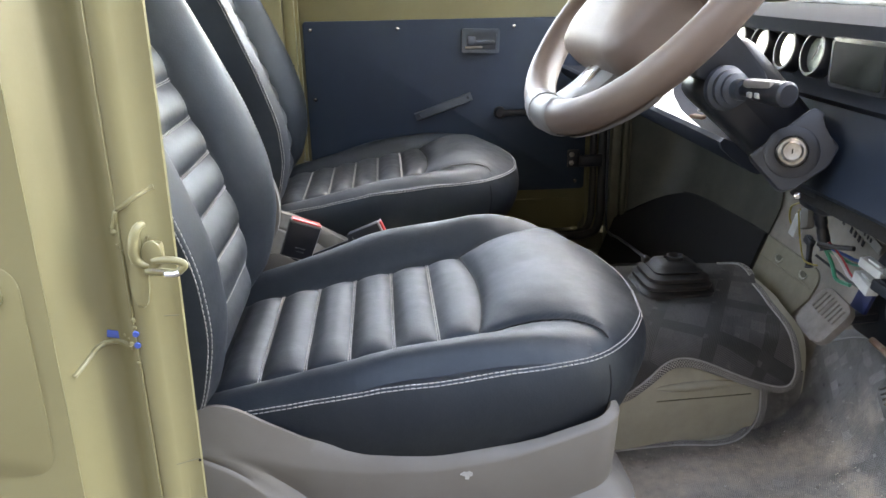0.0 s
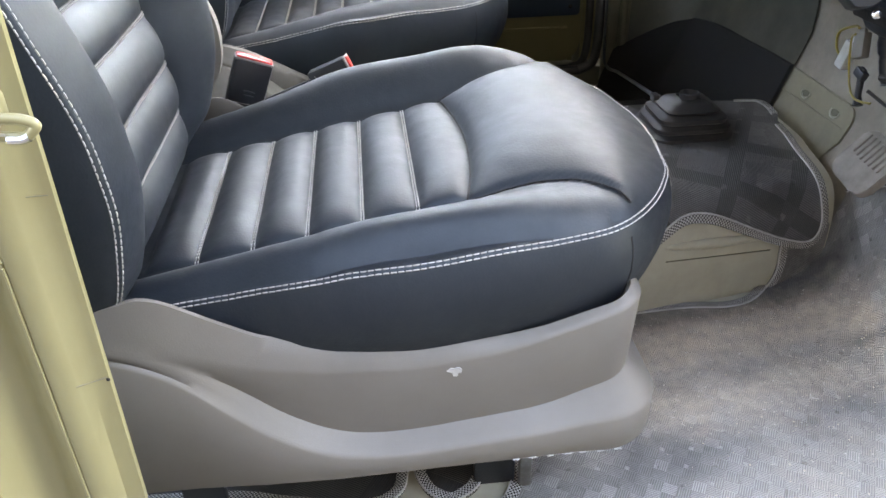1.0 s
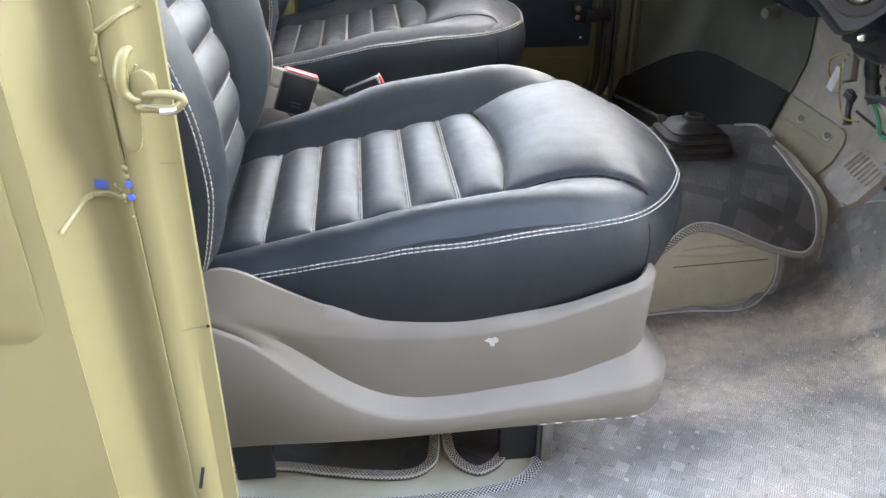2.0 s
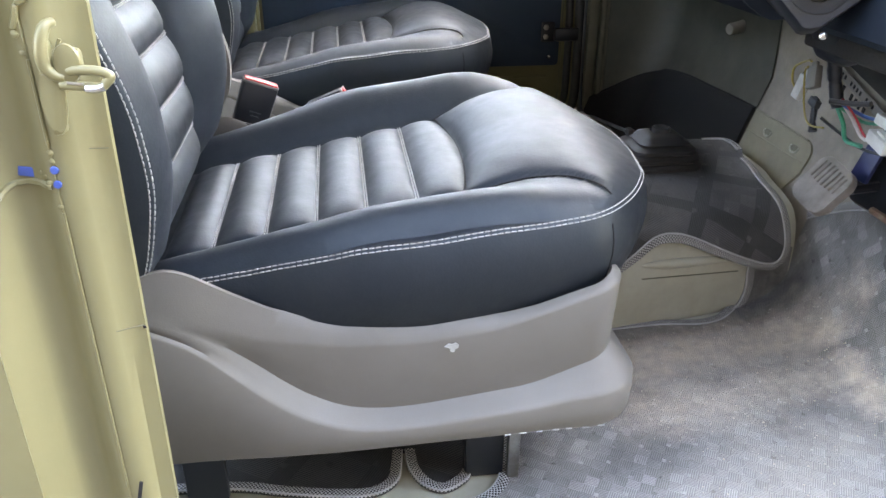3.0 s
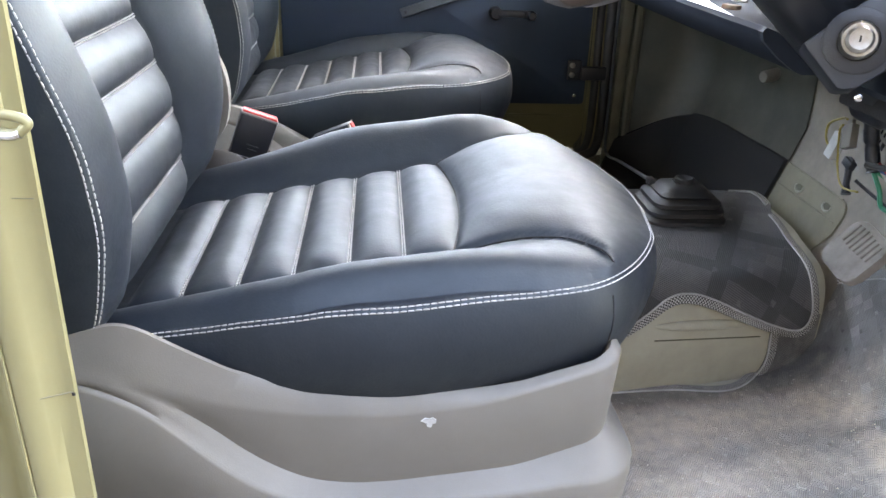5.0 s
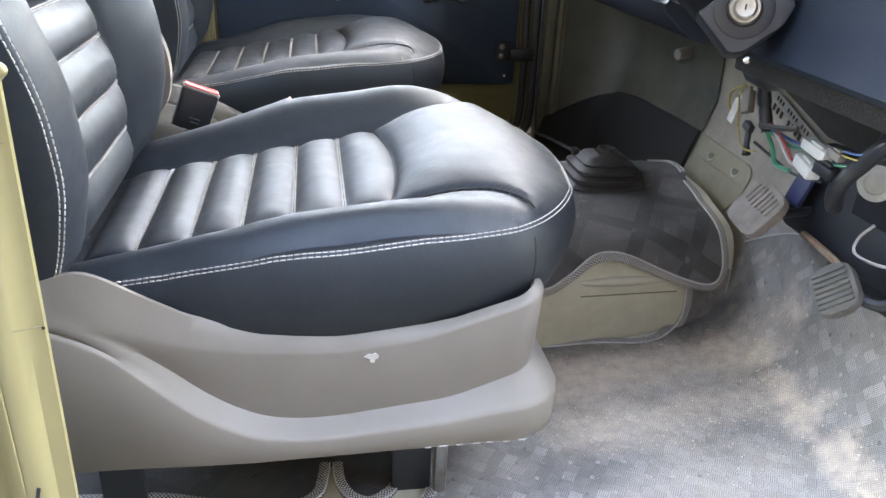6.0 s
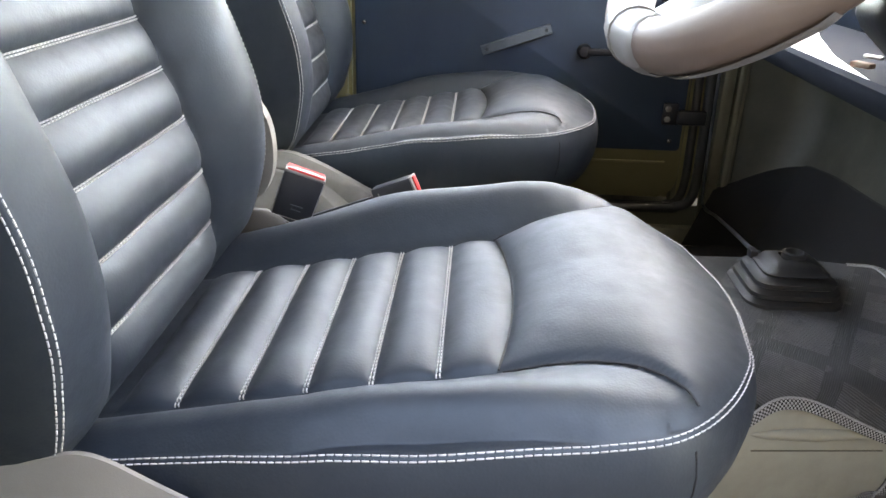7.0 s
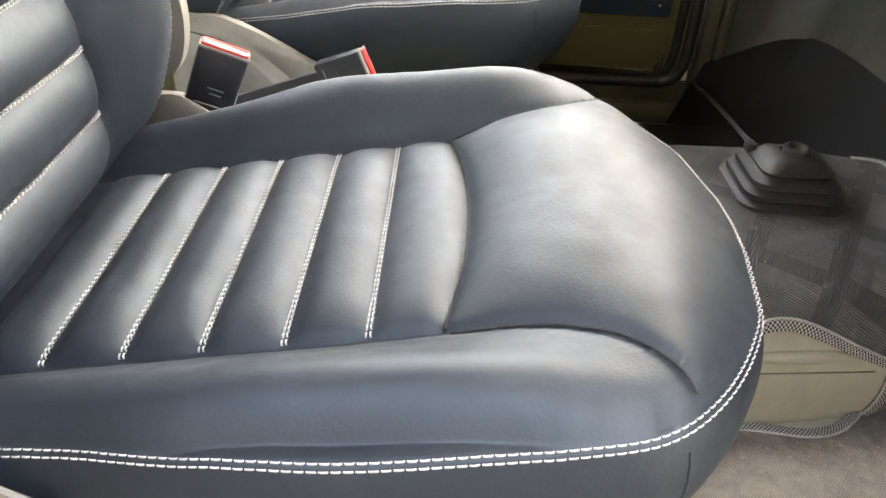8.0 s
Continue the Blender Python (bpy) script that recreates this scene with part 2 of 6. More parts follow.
# dial faces whitened for the sky reflected in their glass
FACE = surface("glare_gauge_face", (0.55, 0.56, 0.57), 0.3, (0.42, 0.43, 0.44), big=30.0)
GREENFACE = surface("green_gauge_face", (0.12, 0.20, 0.17), 0.3, (0.30, 0.34, 0.31), big=50.0)
SCREEN = surface("dark_screen", (0.012, 0.0145, 0.014), 0.18, (0.02, 0.0235, 0.021), big=22.0, relief=0.0)
PLASTER = surface("unseen_wall_brown", (0.066, 0.056, 0.045), 0.9, (0.055, 0.046, 0.037), big=0.8, fine=40.0)
CONCRETE = surface("earth_yard", (0.056, 0.054, 0.051), 0.9, (0.044, 0.042, 0.040), big=1.5, fine=60.0)
HEADLINER = surface("pale_headliner", (0.64, 0.61, 0.55), 0.9, (0.58, 0.55, 0.50), big=4.0)
WIRES = {
    "green": surface("green_insulation", (0.012, 0.2, 0.12), 0.4),
    "red": surface("red_insulation", (0.34, 0.03, 0.042), 0.4),
    "white": surface("white_insulation", (0.42, 0.41, 0.4), 0.4),
    "blue": surface("blue_insulation", (0.025, 0.085, 0.26), 0.4),
    "yellow": surface("yellow_insulation", (0.3, 0.225, 0.042), 0.45),
    "black": BLACK,
}


# ---- mesh helpers ----
def thing(name, at, label, category, kind="", group=""):
    e = new(name)
    e.empty_display_size = 0.05
    e.location = at
    return tagged(e, label, category, group, kind)


def part(name, bm, mat, parent, label="", smooth=True):
    """Links a bmesh, in world coordinates, as one mesh under a thing or a part."""
    bmesh.ops.recalc_face_normals(bm, faces=bm.faces)
    me = bpy.data.meshes.new(name)
    bm.to_mesh(me)
    bm.free()
    me.materials.append(mat)
    if smooth:
        me.polygons.foreach_set("use_smooth", [True] * len(me.polygons))
        me.set_sharp_from_angle(angle=radians(88 if mat is LEATHER else 42))
    ob = new(name, me)
    if parent is not None:
        ob.parent = parent
        ob.matrix_parent_inverse = parent.matrix_basis.inverted() if parent.parent is None else Matrix.Identity(4)
    if label:
        ob["label"] = label
    return ob


def join(*bms):
    out = bmesh.new()
    for b in bms:
        me = bpy.data.meshes.new("tmp")
        b.to_mesh(me)
        b.free()
        out.from_mesh(me)
        bpy.data.meshes.remove(me)
    return out


def rbox(size, centre=(0, 0, 0), bevel=0.004, m=None, segs=2):
    """A box with rounded edges."""
    bm = bmesh.new()
    bmesh.ops.create_cube(bm, size=1.0)
    bmesh.ops.scale(bm, vec=size, verts=bm.verts)
    b = min(bevel, min(size) * 0.45)
    if b > 0:
        bmesh.ops.bevel(bm, geom=bm.edges[:], offset=b, segments=segs, profile=0.5, affect="EDGES")
    bmesh.ops.transform(bm, matrix=Matrix.Translation(centre) @ (m or Matrix.Identity(4)), verts=bm.verts)
    return bm


def lathe(profile, m, n=32):
    """Turns a profile of (radius, height) round the local z axis."""
    bm = bmesh.new()
    rings = []
    for r, z in profile:
        rings.append([bm.verts.new((r * math.cos(2 * math.pi * k / n), r * math.sin(2 * math.pi * k / n), z)) for k in range(n)])
    for a, b in zip(rings, rings[1:]):
        for k in range(n):
            bm.faces.new((a[k], a[(k + 1) % n], b[(k + 1) % n], b[k]))
    for ring in (rings[0], rings[-1]):
        bm.faces.new(ring)
    bmesh.ops.remove_doubles(bm, verts=bm.verts, dist=1e-6)
    bmesh.ops.transform(bm, matrix=m, verts=bm.verts)
    return bm


def smooth_path(points, n=8, closed=False):
    """Catmull-Rom points through the given ones."""
    p = [Vector(q) for q in points]
    k = len(p)
    out = []
    for i in range(k if closed else k - 1):
        a, b, c, d = (p[(i + j) % k] if closed else p[min(max(i + j, 0), k - 1)] for j in (-1, 0, 1, 2))
        for s in range(n):
            t = s / n
            out.append(0.5 * (2 * b + (c - a) * t + (2 * a - 5 * b + 4 * c - d) * t * t + (3 * b - a - 3 * c + d) * t ** 3))
    if not closed:
        out.append(p[-1])
    return out


def tube(points, r, sides=8, closed=False):
    """A round cable, pipe or bead along the points; r may be a list."""
    bm = bmesh.new()
    k = len(points)
    rings = []
    up = Vector((0.13, 0.31, 0.94))
    for i, p in enumerate(points):
        a = points[(i - 1) % k] if closed or i else points[0]
        b = points[(i + 1) % k] if closed or i < k - 1 else points[-1]
        d = (Vector(b) - Vector(a)).normalized()
        u = up - d * up.dot(d)
        u = u.normalized() if u.length > 1e-4 else d.orthogonal().normalized()
        w = d.cross(u)
        up = u
        rad = r[i] if isinstance(r, list) else r
        rings.append([bm.verts.new(Vector(p) + rad * (math.cos(2 * math.pi * j / sides) * u + math.sin(2 * math.pi * j / sides) * w)) for j in range(sides)])
    for i in range(k if closed else k - 1):
        a, b = rings[i], rings[(i + 1) % k]
        for j in range(sides):
            bm.faces.new((a[j], a[(j + 1) % sides], b[(j + 1) % sides], b[j]))
    if not closed:
        bm.faces.new(rings[0])
        bm.faces.new(rings[-1])
    return bm


def grid(rows, closed=False):
    """A sheet of quads through rows of points."""
    bm = bmesh.new()
    vs = [[bm.verts.new(p) for p in row] for row in rows]
    n = len(rows[0])
    for a, b in zip(vs, vs[1:]):
        for j in range(n if closed else n - 1):
            bm.faces.new((a[j], a[(j + 1) % n], b[(j + 1) % n], b[j]))
    return bm


def thicken(bm, d):
    bmesh.ops.recalc_face_normals(bm, faces=bm.faces)
    bmesh.ops.solidify(bm, geom=bm.faces[:], thickness=d)
    return bm


def prism(outline, axis, lo, hi, bevel=0.0):
    """A plate with the outline (two coordinates) along x, y or z."""
    bm = bmesh.new()

    def at(p, h):
        return {"x": (h, p[0], p[1]), "y": (p[0], h, p[1]), "z": (p[0], p[1], h)}[axis]
    a = [bm.verts.new(at(p, lo)) for p in outline]
    b = [bm.verts.new(at(p, hi)) for p in outline]
    fa, fb = bm.faces.new(a), bm.faces.new(b)
    n = len(outline)
    for i in range(n):
        bm.faces.new((a[i], a[(i + 1) % n], b[(i + 1) % n], b[i]))
    if bevel:
        bmesh.ops.bevel(bm, geom=list(fa.edges) + list(fb.edges), offset=bevel, segments=2, profile=0.5, affect="EDGES")
    return bm


def round_rect(x0, z0, x1, z1, r, n=5):
    out = []
    for cx, cz, a0 in ((x1 - r, z1 - r, 0), (x0 + r, z1 - r, 90), (x0 + r, z0 + r, 180), (x1 - r, z0 + r, 270)):
        for k in range(n + 1):
            a = radians(a0 + 90 * k / n)
            out.append((cx + r * math.cos(a), cz + r * math.sin(a)))
    return out


def table(x, xs, ys):
    return float(np.interp(x, xs, ys))


def eased(x, xs, ys, w=0.02):
    """A table read with its corners rounded."""
    return float(np.mean(np.interp([x - w, x - 0.5 * w, x, x + 0.5 * w, x + w], xs, ys)))


def stitches(path, normals, length=0.0056, gap=0.0010, r=0.00064, lift=0.0005):
    """Short raised threads along a path, as one mesh."""
    bm = bmesh.new()
    dist = [0.0]
    for a, b in zip(path, path[1:]):
        dist.append(dist[-1] + (b - a).length)
    d = np.array(dist)
    P = np.array([tuple(p) for p in path])
    N = np.array([tuple(q) for q in normals])
    s = 0.0
    while s + length < dist[-1]:
        ends = []
        for f in (0.0, 0.25, 0.75, 1.0):
            q = s + f * length
            pos = Vector([np.interp(q, d, P[:, i]) for i in range(3)])
            nor = Vector([np.interp(q, d, N[:, i]) for i in range(3)]).normalized()
            ends.append((pos + nor * (lift if f in (0.25, 0.75) else -0.0008), nor))
        along = (ends[3][0] - ends[0][0]).normalized()
        rings = []
        for pos, nor in ends:
            side = along.cross(nor).normalized()
            rings.append([bm.verts.new(pos + side * r), bm.verts.new(pos + nor * r * 1.1), bm.verts.new(pos - side * r)])
        for a, b in zip(rings, rings[1:]):
            bm.faces.new((a[0], a[1], b[1], b[0]))
            bm.faces.new((a[1], a[2], b[2], b[1]))
        s += length + gap
    return bm


def flat_sheet(outline, cell, place, lift, thick):
    """A closed 2D outline, cut into cells, laid on a surface by place(u, v, height)."""
    bm = bmesh.new()
    bm.faces.new([bm.verts.new((p[0], p[1], 0)) for p in outline])
    us, vs = [p[0] for p in outline], [p[1] for p in outline]
    for k, lo, hi in ((0, min(us), max(us)), (1, min(vs), max(vs))):
        c = lo + cell
        while c < hi:
            nor = (1, 0, 0) if k == 0 else (0, 1, 0)
            bmesh.ops.bisect_plane(bm, geom=bm.verts[:] + bm.edges[:] + bm.faces[:], plane_co=tuple(c * q for q in nor), plane_no=nor)
            c += cell
    bmesh.ops.triangulate(bm, faces=bm.faces[:])
    uv = [(v, v.co.x, v.co.y) for v in bm.verts]
    flat = {v: (a, b) for v, a, b in uv}
    ext = bmesh.ops.extrude_face_region(bm, geom=bm.faces[:])
    up = [g for g in ext["geom"] if isinstance(g, bmesh.types.BMVert)]
    for v in up:
        flat[v] = (v.co.x, v.co.y)
        v.co = place(v.co.x, v.co.y, lift + thick)
    for v, a, b in uv:
        v.co = place(a, b, lift)
    layer = bm.loops.layers.uv.new("UVMap")
    for f in bm.faces:
        for loop in f.loops:
            loop[layer].uv = flat[loop.vert]
    return bm


def edge_binding(path, inward, width, place, lift):
    """A woven tape laid along a mat's edge: 2D path with inward directions."""
    bm = bmesh.new()
    uvl = bm.loops.layers.uv.new("UVMap")
    s = 0.0
    rows = []
    prev = None
    for p, q in zip(path, inward):
        if prev is not None:
            s += (Vector(p[:2]) - prev).length
        prev = Vector(p[:2])
        row = []
        for f, h in ((-0.08, -0.001), (0.0, 0.0022), (0.5, 0.0032), (1.0, 0.0016)):
            row.append((bm.verts.new(place(p[0] + q[0] * width * f, p[1] + q[1] * width * f, lift + h)), s, f * width))
        rows.append(row)
    for a, b in zip(rows, rows[1:]):
        for j in range(3):
            quad = (a[j], a[j + 1], b[j + 1], b[j])
            f = bm.faces.new([c[0] for c in quad])
            for loop, c in zip(f.loops, quad):
                loop[uvl].uv = (c[1], c[2])
    return bm


def inward_of(path, side=1.0):
    out = []
    k = len(path)
    for i in range(k):
        d = Vector(path[min(i + 1, k - 1)][:2]) - Vector(path[max(i - 1, 0)][:2])
        d.normalize()
        out.append((-d.y * side, d.x * side))
    return out


# ---- the vehicle's body ----
FLOOR_Z = -0.030
NEAR_Y, FAR_Y = 0.70, 2.15
body = thing("vehicle_body", (0.3, 1.4, -0.06), "khaki painted steel body shell of an old utility vehicle", "vehicle body", "structure")

TUNNEL = [(1.228, -0.03), (1.224, 0.04), (1.226, 0.09), (1.238, 0.128), (1.265, 0.148), (1.33, 0.162), (1.42, 0.17), (1.52, 0.172), (1.60, 0.162), (1.66, 0.12), (1.68, -0.03)]


def tunnel_section(x):
    k = max(-0.02, (x - 0.45) * 0.2)
    return [(y + (k if y < 1.4 else 0.0), z) for y, z in TUNNEL]


def on_tunnel(x, s, h):
    """A point on the tunnel, s metres up its driver's side from the floor, h above the sheet."""
    fine = smooth_path([(y, z, 0) for y, z in tunnel_section(x)], 4)
    run = [0.0]
    for a, b in zip(fine, fine[1:]):
        run.append(run[-1] + (b - a).length)
    ys, zs = [p.x for p in fine], [p.y for p in fine]

    def at(q):
        return np.interp(q, run, ys), np.interp(q, run, zs)
    y, z = at(s)
    (ya, za), (yb, zb) = at(max(0.0, s - 0.02)), at(s + 0.02)
    ln = math.hypot(yb - ya, zb - za)
    return Vector((x, y - (zb - za) / ln * h, z + (yb - ya) / ln * h))


def toe_x(z):
    """The sloping toe board in front of the feet."""
    return 0.69 + 0.37 * (z - FLOOR_Z) if z < 0.30 else 0.812


part("floor_pan", rbox((1.95, 1.55, 0.03), (-0.13, 1.43, FLOOR_Z - 0.015), 0.003), BARE, body, "bare olive painted steel floor pan")
rows = []
for i in range(49):
    x = -1.0 + 1.705 * i / 48
    sec = smooth_path([(y, z, 0) for y, z in tunnel_section(x)], 4)
    rows.append([(x, p.x, p.y) for p in sec])
part("transmission_tunnel", thicken(grid(rows), -0.003), BARE, body, "olive painted tunnel hump, partly bare of matting")
rows = [[(toe_x(z) + 0.003 * noise.noise((y * 9, z * 9, 0)), y, z) for y in np.linspace(0.66, 2.16, 60)] for z in (FLOOR_Z, 0.02, 0.08, 0.14, 0.2, 0.26, 0.299, 0.34, 0.45, 0.6, 0.72)]
part("firewall", thicken(grid(rows), 0.004), DUSTY, body, "dusty olive firewall and toe board")



def cove(s, z, h):
    """Along the passenger's firewall, round its corner and back along the kick panel, h in front of the sheet."""
    r, run = 0.085, 0.455
    c = toe_x(z) - 0.008 - r
    if s < run:
        return Vector((c + r - h, 1.60 + 0.05 * (z - 0.2) * (1 - s / run) + s, z))
    a = min(math.pi / 2, (s - run) / r)
    back = max(0.0, s - run - r * math.pi / 2)
    return Vector((c + (r - h) * math.cos(a) - back, 1.60 + run + (r - h) * math.sin(a) - 0.012, z))


# firewall repeated on the passenger side, footwell shade put into its darker colour
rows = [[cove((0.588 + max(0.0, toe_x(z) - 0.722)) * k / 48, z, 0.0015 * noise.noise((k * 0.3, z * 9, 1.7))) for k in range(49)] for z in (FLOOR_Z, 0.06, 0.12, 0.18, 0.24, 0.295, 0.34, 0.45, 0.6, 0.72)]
part("shaded_firewall", thicken(grid(rows), 0.003), SHADE, body, "passenger side of the firewall, its shade put into a darker olive")

# dark sheet put where the dash shades the upper firewall
shade_line = [(0.72, 0.60), (1.43, 0.60), (1.425, 0.402), (1.390, 0.380), (1.232, 0.334), (0.72, 0.334)]
part("dash_shade_sheet", prism(shade_line, "x", 0.797, 0.809, 0.002), WALLDARK, body, "dark sheet standing for the dash's shade on the upper firewall")

# the blanking plate on the toe board, with three punched slots above a fold
tilt = Matrix.Rotation(radians(20.3), 4, "Y")


def on_board(y, z, h):
    return Vector((toe_x(z) - 0.938 * h, y, z + 0.346 * h))


plate_line = [(1.640, 0.230), (1.655, 0.222), (1.675, 0.150), (1.675, 0.03), (1.43, 0.03), (1.420, 0.105), (1.382, 0.170), (1.380, 0.196)] + [(1.405 - 0.025 * math.cos(radians(a)), 0.200 + 0.025 * math.sin(radians(a))) for a in range(10, 91, 16)]
cover_plate = part("cover_plate", flat_sheet(plate_line, 0.04, on_board, 0.004, 0.004), PLATE, body, "olive blanking plate bent over a lip")
part("fold", tube([on_board(1.648 - 0.255 * k / 8, 0.188, 0.008) for k in range(9)], 0.0017, 6), PLATE, cover_plate)
part("top_bead", tube([on_board(1.640 - 0.235 * k / 8, 0.229 - 0.004 * k / 8, 0.007) for k in range(9)], 0.0024, 6), PLATE, cover_plate)
for y in (1.629, 1.528, 1.430):
    arc = [on_board(y + 0.0125 * math.cos(radians(a)), 0.2035 + 0.0085 * math.sin(radians(a)), 0.0085) for a in range(-200, 21, 20)]
    part("slot_lip", tube(arc, 0.0019, 6), BARE, cover_plate)
    hole = prism([(0.010 * math.cos(radians(a)), 0.0055 * math.sin(radians(a))) for a in range(0, 360, 24)], "z", -0.0004, 0.0008)
    bmesh.ops.transform(hole, matrix=Matrix.Translation(on_board(y, 0.2035, 0.0084)) @ Matrix(((0, -0.346, -0.938, 0), (1, 0, 0, 0), (0, -0.938, 0.346, 0), (0, 0, 0, 1))), verts=hole.verts)
    part("slot", hole, OLIVE, cover_plate)
part("plate_bolt", lathe([(0.007, 0.0), (0.007, 0.003), (0.004, 0.006), (0.0, 0.006)], Matrix.Translation(on_board(1.452, 0.118, 0.008)) @ tilt @ Matrix.Rotation(radians(-90), 4, "Y"), 10), STEEL, cover_plate)

# driver's side: the door pillar and the rear body panel, pressed in steps
PILLAR = [(-0.95, 0.652), (-0.345, 0.652), (-0.326, 0.653), (-0.317, 0.662), (-0.308, 0.680), (-0.300, 0.6875), (-0.291, 0.689), (-0.282, 0.685), (-0.274, 0.677),
          (-0.2695, 0.6765), (-0.2685, 0.6776), (-0.267, 0.6765), (-0.258, 0.677), (-0.251, 0.681), (-0.245, 0.6885), (-0.237, 0.6905), (-0.2325, 0.691),
          (-0.2315, 0.694), (-0.237, 0.699), (-0.270, 0.715)]


def pillar_y(x):
    return table(x, [p[0] for p in PILLAR[:17]], [p[1] for p in PILLAR[:17]])


def pillar_sheet(profile, top):
    rows = []
    for i in range(33):
        z = -0.06 + (top + 0.06) * i / 32
        rows.append([(x + (0.012 * (min(z, 0.7) - 0.42) if x > -0.25 else 0.0), y + 0.0008 * noise.noise((x * 11, z * 7, 3.1)), z) for x, y in profile])
    return thicken(grid(rows), 0.0016)


pillar = part("door_pillar", pillar_sheet(PILLAR[2:], 1.34), PAINT, body, "khaki painted door pillar with pressed steps and dents")
part("rear_side_panel", pillar_sheet(PILLAR[:3], 0.80), PAINT, body, "khaki rear side panel below its window")
part("pressed_panel", prism(round_rect(-0.80, 0.372, -0.343, 0.567, 0.022, 8), "y", 0.6495, 0.6535, 0.0018), PAINT, pillar)
part("screw", lathe([(0.0, 0.0), (0.012, 0.0), (0.012, 0.003), (0.008, 0.006), (0.0, 0.007)], Matrix.Translation((-0.368, 0.6495, 0.542)) @ Matrix.Rotation(radians(90), 4, "X"), 18), PAINT, pillar, "painted-over screw head")
# runs of sealer under the paint
for pts, r in (([(-0.274, 0.586), (-0.2705, 0.594), (-0.2685, 0.600), (-0.262, 0.604), (-0.252, 0.611), (-0.240, 0.616)], 0.0021),
               ([(-0.3185, 0.461), (-0.3105, 0.470), (-0.3045, 0.4765), (-0.297, 0.4785), (-0.285, 0.479), (-0.2725, 0.478)], 0.0024),
               ([(-0.2690, 0.566), (-0.2690, 0.508)], 0.0011), ([(-0.2690, 0.458), (-0.2690, 0.205)], 0.0010)):
    part("sealer_run", tube([Vector((p.x, pillar_y(p.x) - 0.0006, p.y)) for p in smooth_path([(*q, 0) for q in pts], 6)], r, 6), PAINT, pillar)
for x, z, r in ((-0.2690, 0.5025, 0.0026), (-0.2690, 0.496, 0.0022), (-0.280, 0.4865, 0.0017), (-0.2755, 0.4850, 0.0015), (-0.2735, 0.4805, 0.0026), (-0.2700, 0.4625, 0.0020), (-0.2715, 0.570, 0.0020), (-0.2735, 0.582, 0.0030)):
    part("sealer_blob", lathe([(r, -0.0005), (r * 0.9, r * 0.35), (r * 0.5, r * 0.6), (0.0, r * 0.65)], Matrix.Translation((x, pillar_y(x), z)) @ Matrix.Rotation(radians(90), 4, "X"), 10), PAINT, pillar)
part("tape_scrap", rbox((0.0125, 0.0012, 0.0070), (-0.2905, pillar_y(-0.2905) - 0.001, 0.4860), 0.0004, Matrix.Rotation(radians(9), 4, "Y")), TAPE, pillar, "scrap of blue tape")
for z in (0.4900, 0.4795):
    part("tape_fleck", lathe([(0.0030, -0.0005), (0.0026, 0.0009), (0.0, 0.0011)], Matrix.Translation((-0.2685, 0.6762, z)) @ Matrix.Rotation(radians(90), 4, "X"), 10), TAPE, pillar)
part("tear", rbox((0.0032, 0.0012, 0.026), (-0.2605, 0.6765, 0.195), 0.0004, Matrix.Rotation(radians(14), 4, "Y")), CARPET, pillar, "small dark tear in the sheet")
part("chip", rbox((0.0025, 0.001, 0.0025), (-0.2340, 0.6905, 0.352), 0.0003), CARPET, pillar)
for z, ln in ((0.354, 0.018), (0.50, 0.012)):
    part("scratch", tube([Vector((-0.2345 - ln, pillar_y(-0.2345 - ln), z + 0.0015)), Vector((-0.2345, 0.6905, z))], 0.0004, 5), OLIVE, pillar)

striker = thing("door_striker", (-0.25, 0.675, 0.55), "khaki painted striker loop with worn bright edge on the door pillar", "door latch")
# bent plate standing off the pillar on edge, with a rounded ear and a long lower blade
blade = smooth_path([(-0.2565, 0.561, 0), (-0.2485, 0.5625, 0), (-0.2450, 0.556, 0), (-0.2465, 0.545, 0), (-0.2475, 0.534, 0), (-0.2500, 0.524, 0), (-0.2545, 0.5195, 0), (-0.2595, 0.526, 0), (-0.2615, 0.540, 0), (-0.2605, 0.552, 0)], 5, True)
plate = part("striker_plate", prism([(p.x, p.y) for p in blade], "y", 0.6625, 0.6660, 0.0014), PAINT, striker, "bent plate under many coats of khaki paint")
part("plate_shank", rbox((0.007, 0.014, 0.060), (-0.2565, 0.672, 0.548), 0.002), PAINT, plate)
ear = [(-0.2405 + 0.0085 * math.cos(radians(a)), 0.566 + 0.0125 * math.sin(radians(a))) for a in range(0, 360, 18)]
part("striker_ear", prism(ear, "y", 0.6600, 0.6640, 0.0015), PAINT, striker)
part("ear_foot", rbox((0.010, 0.020, 0.018), (-0.2405, 0.672, 0.564), 0.004), PAINT, striker)
bow = smooth_path([(-0.2460, 0.668, 0.5905), (-0.2490, 0.663, 0.5895), (-0.2520, 0.660, 0.583), (-0.2540, 0.659, 0.573), (-0.2535, 0.660, 0.564), (-0.2490, 0.661, 0.5585), (-0.2440, 0.662, 0.557)], 6)
part("striker_bow", tube(bow, [0.0028 + 0.0014 * math.sin(math.pi * k / (len(bow) - 1)) for k in range(len(bow))], 10), PAINT, striker)
for a, b in (((-0.2440, 0.668, 0.5800), (-0.2465, 0.668, 0.5715)), ((-0.2400, 0.667, 0.5765), (-0.2440, 0.667, 0.5690))):
    part("paint_ridge", tube(smooth_path([a, tuple(0.5 * (p + q) - (0.001 if n == 0 else 0.0) for n, (p, q) in enumerate(zip(a, b))), b], 4), 0.0012, 6), PAINT, plate)
